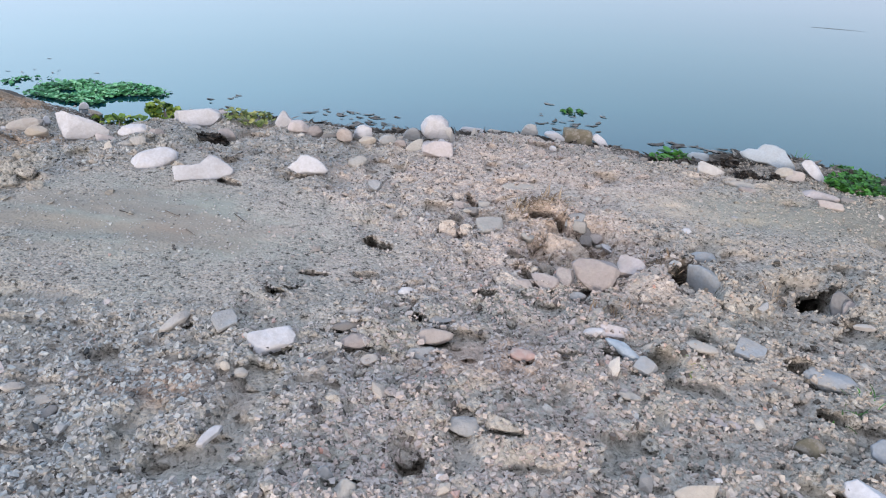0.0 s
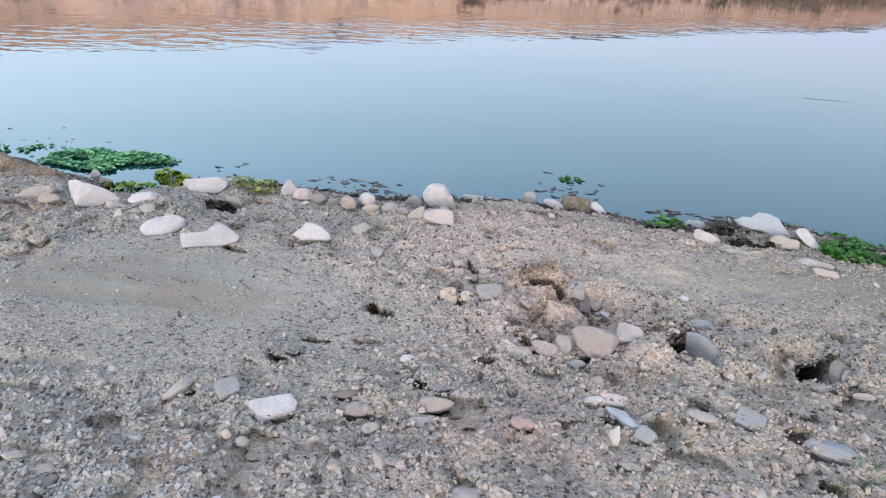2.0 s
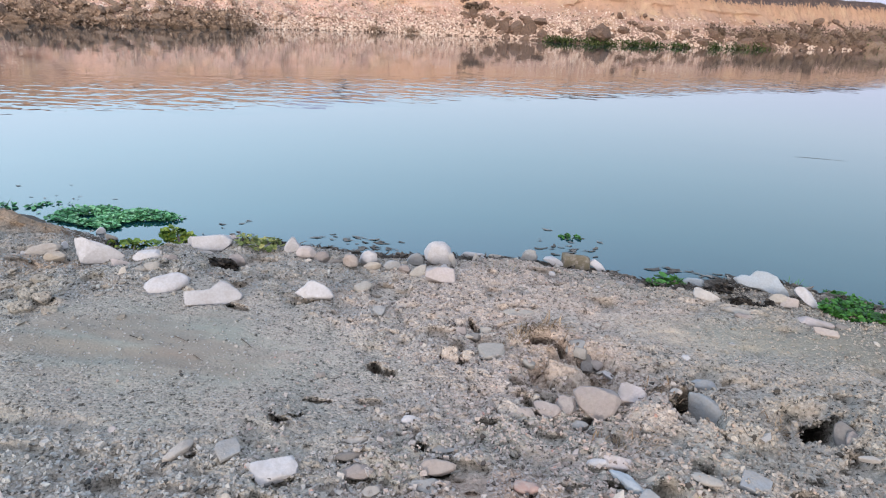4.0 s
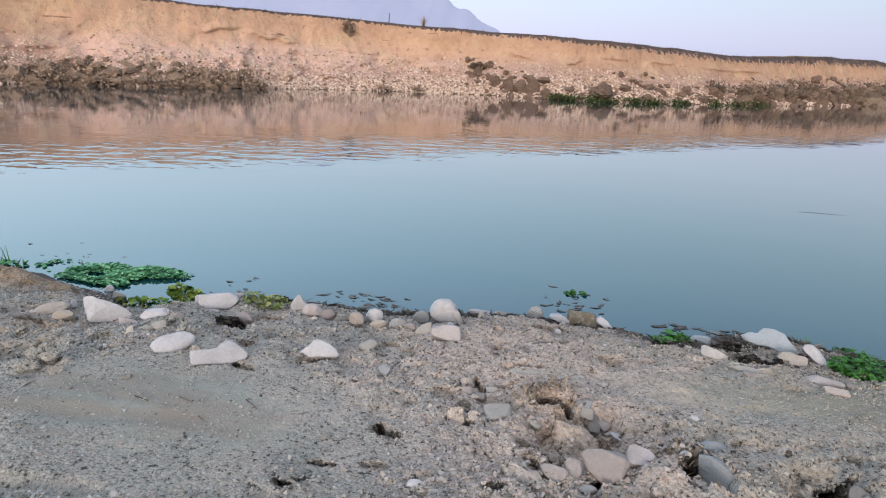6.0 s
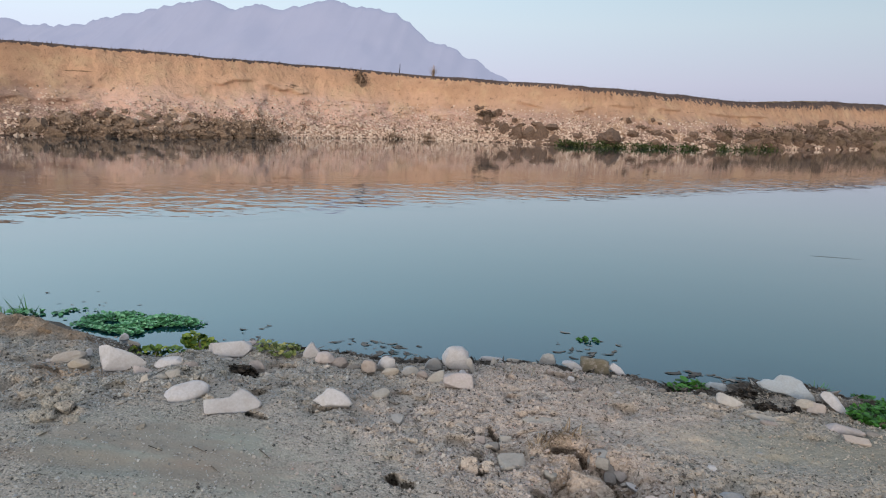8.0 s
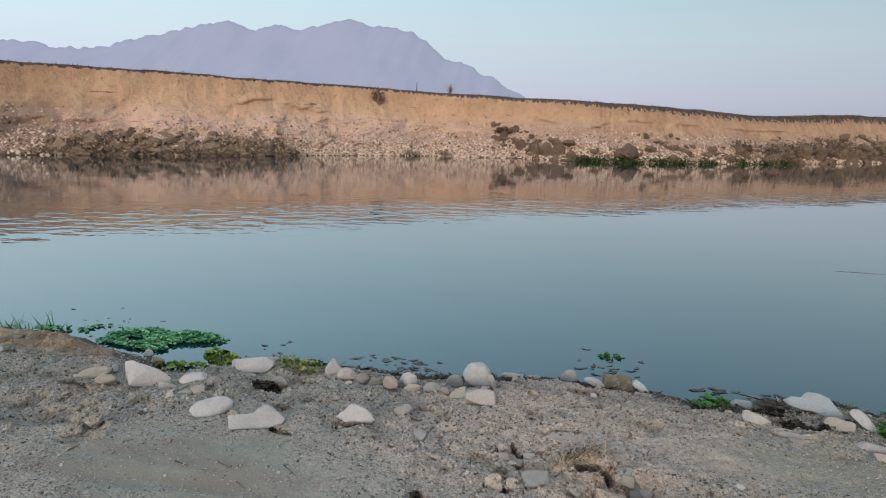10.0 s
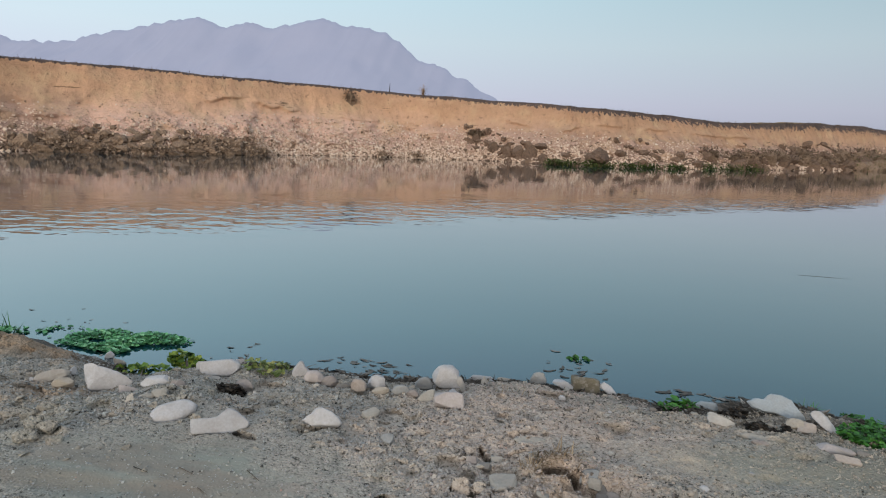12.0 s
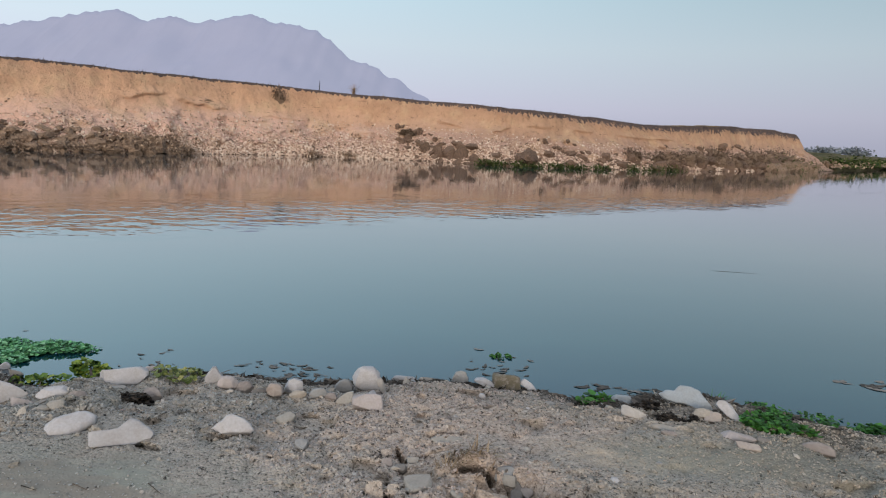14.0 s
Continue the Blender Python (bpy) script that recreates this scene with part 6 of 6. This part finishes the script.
# ---- far trees past the end of the bank ----
def far_tree(x, y, h, w, seed):
    rng = random.Random(seed)
    root = empty("tree", "hazy blue-green tree on the distant plain", "tree", (x, y, 1.2), "far trees")
    g = Leaves()
    stem = stick([(0, 0, -0.3), (0.1, 0, h * 0.3), (0.15, 0.1, h * 0.75)], 0.16, "", "trunk")
    for key in ("label", "category"):
        if key in stem:
            del stem[key]
    stem.parent = root
    for _ in range(520):
        q = Vector((rng.gauss(0, 0.4), rng.gauss(0, 0.4), rng.gauss(0, 0.4)))
        if q.length > 1:
            q = q.normalized()
        bump = 1 + 0.3 * math.sin(q.x * 7 + seed) * math.cos(q.z * 6)
        g.disc((q.x * w * bump, q.y * w * bump, h * 0.58 + q.z * h * 0.45), rng.uniform(0.25, 0.6), rng.gauss(0, 1), rng.uniform(0, 6.3), 0.3, 5)
    part("crown", g.mesh("crown", "hazed_foliage"), root)


for j in range(16):
    far_tree(134 + j * 9 + random.Random(j).uniform(-3, 3), 245 + random.Random(j + 50).uniform(-12, 25), (3.0, 3.9, 2.6, 4.4)[j % 4], (5.5, 6.5, 6, 7)[j % 4], 900 + j)

# ---- gravel ----
rng = np.random.default_rng(3)
n = 44000
cs, ca = rng.uniform(6, 84, n), np.abs(rng.normal(0, 0.36, n))
keep = (ca < 0.72) & (vnoise(cs * 0.8, ca * 6, 88) > rng.uniform(-1.5, 0.5, n)) & (rng.random(n) < np.interp(cs, [20, 22, 36, 42, 56], [0.6, 1, 1, 0.75, 0.3]))
cs, ca = cs[keep], ca[keep]
cx, cy, cz = bank_at(cs, ca)
thing("cobbles", scatter_grit("cobbles", np.stack([cx, cy, cz], -1), rng.uniform(0.035, 0.085, len(cs)) * rng.choice([0.6, 0.9, 1.2], len(cs)) * (1.15 - 0.5 * ca), rng, "cobbles"), "pale cobbles strewn over the foot of the earth bank", "cobbles", kind="stuff")

# broken earth between the larger sods
for s0, s1, a0, a1, spread, n, big, dirt, label in ((10.4, 22.0, 0.17, 0.08, 0.12, 200, 0.34, "earth_clod", "brown earth clods heaped at the foot of the bank"), (34.8, 40.6, 0.46, 0.06, 0.15, 85, 0.30, "dark_clod", "dark earth clods of a slip down the bank"), (41.0, 58.0, 0.15, 0.25, 0.18, 120, 0.24, "dark_clod", "scattered earth clods on the low slope"), (57.5, 84.0, 0.24, 0.25, 0.22, 150, 0.42, "dark_clod", "brown earth clods of the slumped bank")):
    q = rng.random(n)
    cs, ca = s0 + (s1 - s0) * q, np.clip(a0 + (a1 - a0) * q + rng.normal(0, spread, n), 0.0, 0.7)
    cx, cy, cz = bank_at(cs, ca)
    thing("earth_clods", scatter_stones("earth_clods", np.stack([cx, cy, cz], -1), big * rng.uniform(0.3, 1.0, n), rng, dirt, (0.5, 0.9), True), label, "earth", kind="stuff")

n = 188000
gx_, gy_ = rng.uniform(-3.4, 3.2, n), 0.8 + 3.3 * rng.random(n) ** 1.35
silt = silt_at(gx_, gy_)
clump = vnoise(gx_ * 3.5, gy_ * 3.5, 14)
keep = (gy_ < shore(gx_) + 0.08) & (np.abs(gx_) < 1.1 + 0.75 * gy_) & (rng.random(n) > 0.78 * silt) & ~((gx_ < -2.85) & (gy_ > 3.35)) & (clump > rng.uniform(-2.6, 0.3, n))
keep &= land(gx_, gy_) - land(gx_, gy_, False) > -0.016
keep &= rng.random(n) > 0.2 * sstep(2.3, 3.0, gy_)
gx_, gy_ = gx_[keep], gy_[keep]
rad = np.minimum(0.0032 * np.exp(np.abs(rng.normal(0, 0.55, len(gx_)))), 0.0115) * (1.0 - 0.1 * np.clip(gy_ - 1.8, 0, 1.5)) * np.where(silt_at(gx_, gy_) > 0.5, 0.7, 1)
gz_ = land(gx_, gy_) + rad * 0.12
thing("gravel", scatter_grit("gravel", np.stack([gx_, gy_, gz_], -1), rad, rng, "pebbles"), "loose mixed grey and tan gravel on the bank", "gravel", kind="stuff")

# sparser gravel over the bank on all sides
n = 12000
ox_, oy_ = rng.uniform(-7.5, 7.0, n), rng.uniform(-3.0, 4.3, n)
keep = (oy_ < shore(ox_)) & ~((np.abs(ox_) < 3.4) & (oy_ > 0.9)) & (vnoise(ox_ * 1.7, oy_ * 1.7, 19) > rng.uniform(-1.4, 0.6, n))
ox_, oy_ = ox_[keep], oy_[keep]
rad = np.minimum(0.006 * np.exp(np.abs(rng.normal(0, 0.6, len(ox_)))), 0.03)
thing("gravel", scatter_stones("gravel", np.stack([ox_, oy_, land(ox_, oy_) + rad * 0.15], -1), rad, rng, "pebbles"), "scattered grey and tan gravel farther along the bank", "gravel", kind="stuff")

# crumbs of trampled earth
n = 22000
gx_, gy_ = rng.uniform(-3.4, 3.2, n), 0.85 + 3.0 * rng.random(n) ** 1.2
keep = (gy_ < shore(gx_) - 0.05) & (rng.random(n) > 0.97 * silt_at(gx_, gy_)) & (vnoise(gx_ * 2.3, gy_ * 2.3, 15) > rng.uniform(-1.0, 0.6, n))
keep &= land(gx_, gy_) - land(gx_, gy_, False) > -0.012
gx_, gy_ = gx_[keep], gy_[keep]
rad = np.minimum(0.0058 * np.exp(np.abs(rng.normal(0, 0.55, len(gx_)))), 0.018)
crumbs = scatter_stones("earth_crumbs", np.stack([gx_, gy_, land(gx_, gy_)], -1), rad, rng, "ground_gravel", (0.35, 0.75))
thing("earth_crumbs", crumbs, "crumbs of dry grey-brown earth on the trampled bank", "earth", kind="stuff")

# larger clods among them
n = 520
gx_, gy_ = rng.uniform(-2.6, 2.4, n), 0.9 + 2.3 * rng.random(n) ** 1.2
keep = (gy_ < shore(gx_) - 0.3) & (rng.random(n) > 0.9 * silt_at(gx_, gy_)) & (vnoise(gx_ * 2.3, gy_ * 2.3, 25) > rng.uniform(-0.6, 0.6, n))
gx_, gy_ = gx_[keep], gy_[keep]
rad = rng.uniform(0.012, 0.032, len(gx_))
clods = scatter_stones("earth_clods", np.stack([gx_, gy_, land(gx_, gy_) - 0.1 * rad], -1), rad, rng, "ground_gravel", (0.35, 0.7), True)
thing("earth_clods", clods, "trodden clods of dry grey-brown earth on the bank", "earth", kind="stuff")

# the larger loose pebbles, each a piece of the bank
kinds = []
for j in range(8):
    one = scatter_stones("pebble", np.zeros((1, 3)), np.ones(1), rng, "loose_pebble", (0.4, 0.75))
    kinds.append(one)
prng = random.Random(11)
made = 0
while made < 290:
    x, y = prng.uniform(-2.6, 2.4), 0.95 + 2.9 * prng.random() ** 1.3
    rim = made >= 150
    if rim:
        x = prng.uniform(-3.2, 2.4)
        y = float(shore(x)) + 0.03 - abs(prng.gauss(0, 0.13))
    if (y > float(shore(x)) and not rim) or prng.random() < 0.85 * float(silt_at(x, y)):
        continue
    r = 0.012 + 0.024 * prng.random() ** 2 if rim else 0.008 + 0.016 * prng.random() ** 2
    p = new("pebble", prng.choice(kinds))
    p.parent = ground
    p.matrix_basis = Matrix.LocRotScale((x, y, float(land(x, y)[0]) + r * 0.15), Euler((prng.gauss(0, 0.2), prng.gauss(0, 0.2), prng.uniform(0, 6.28))), (r, r, r))
    made += 1
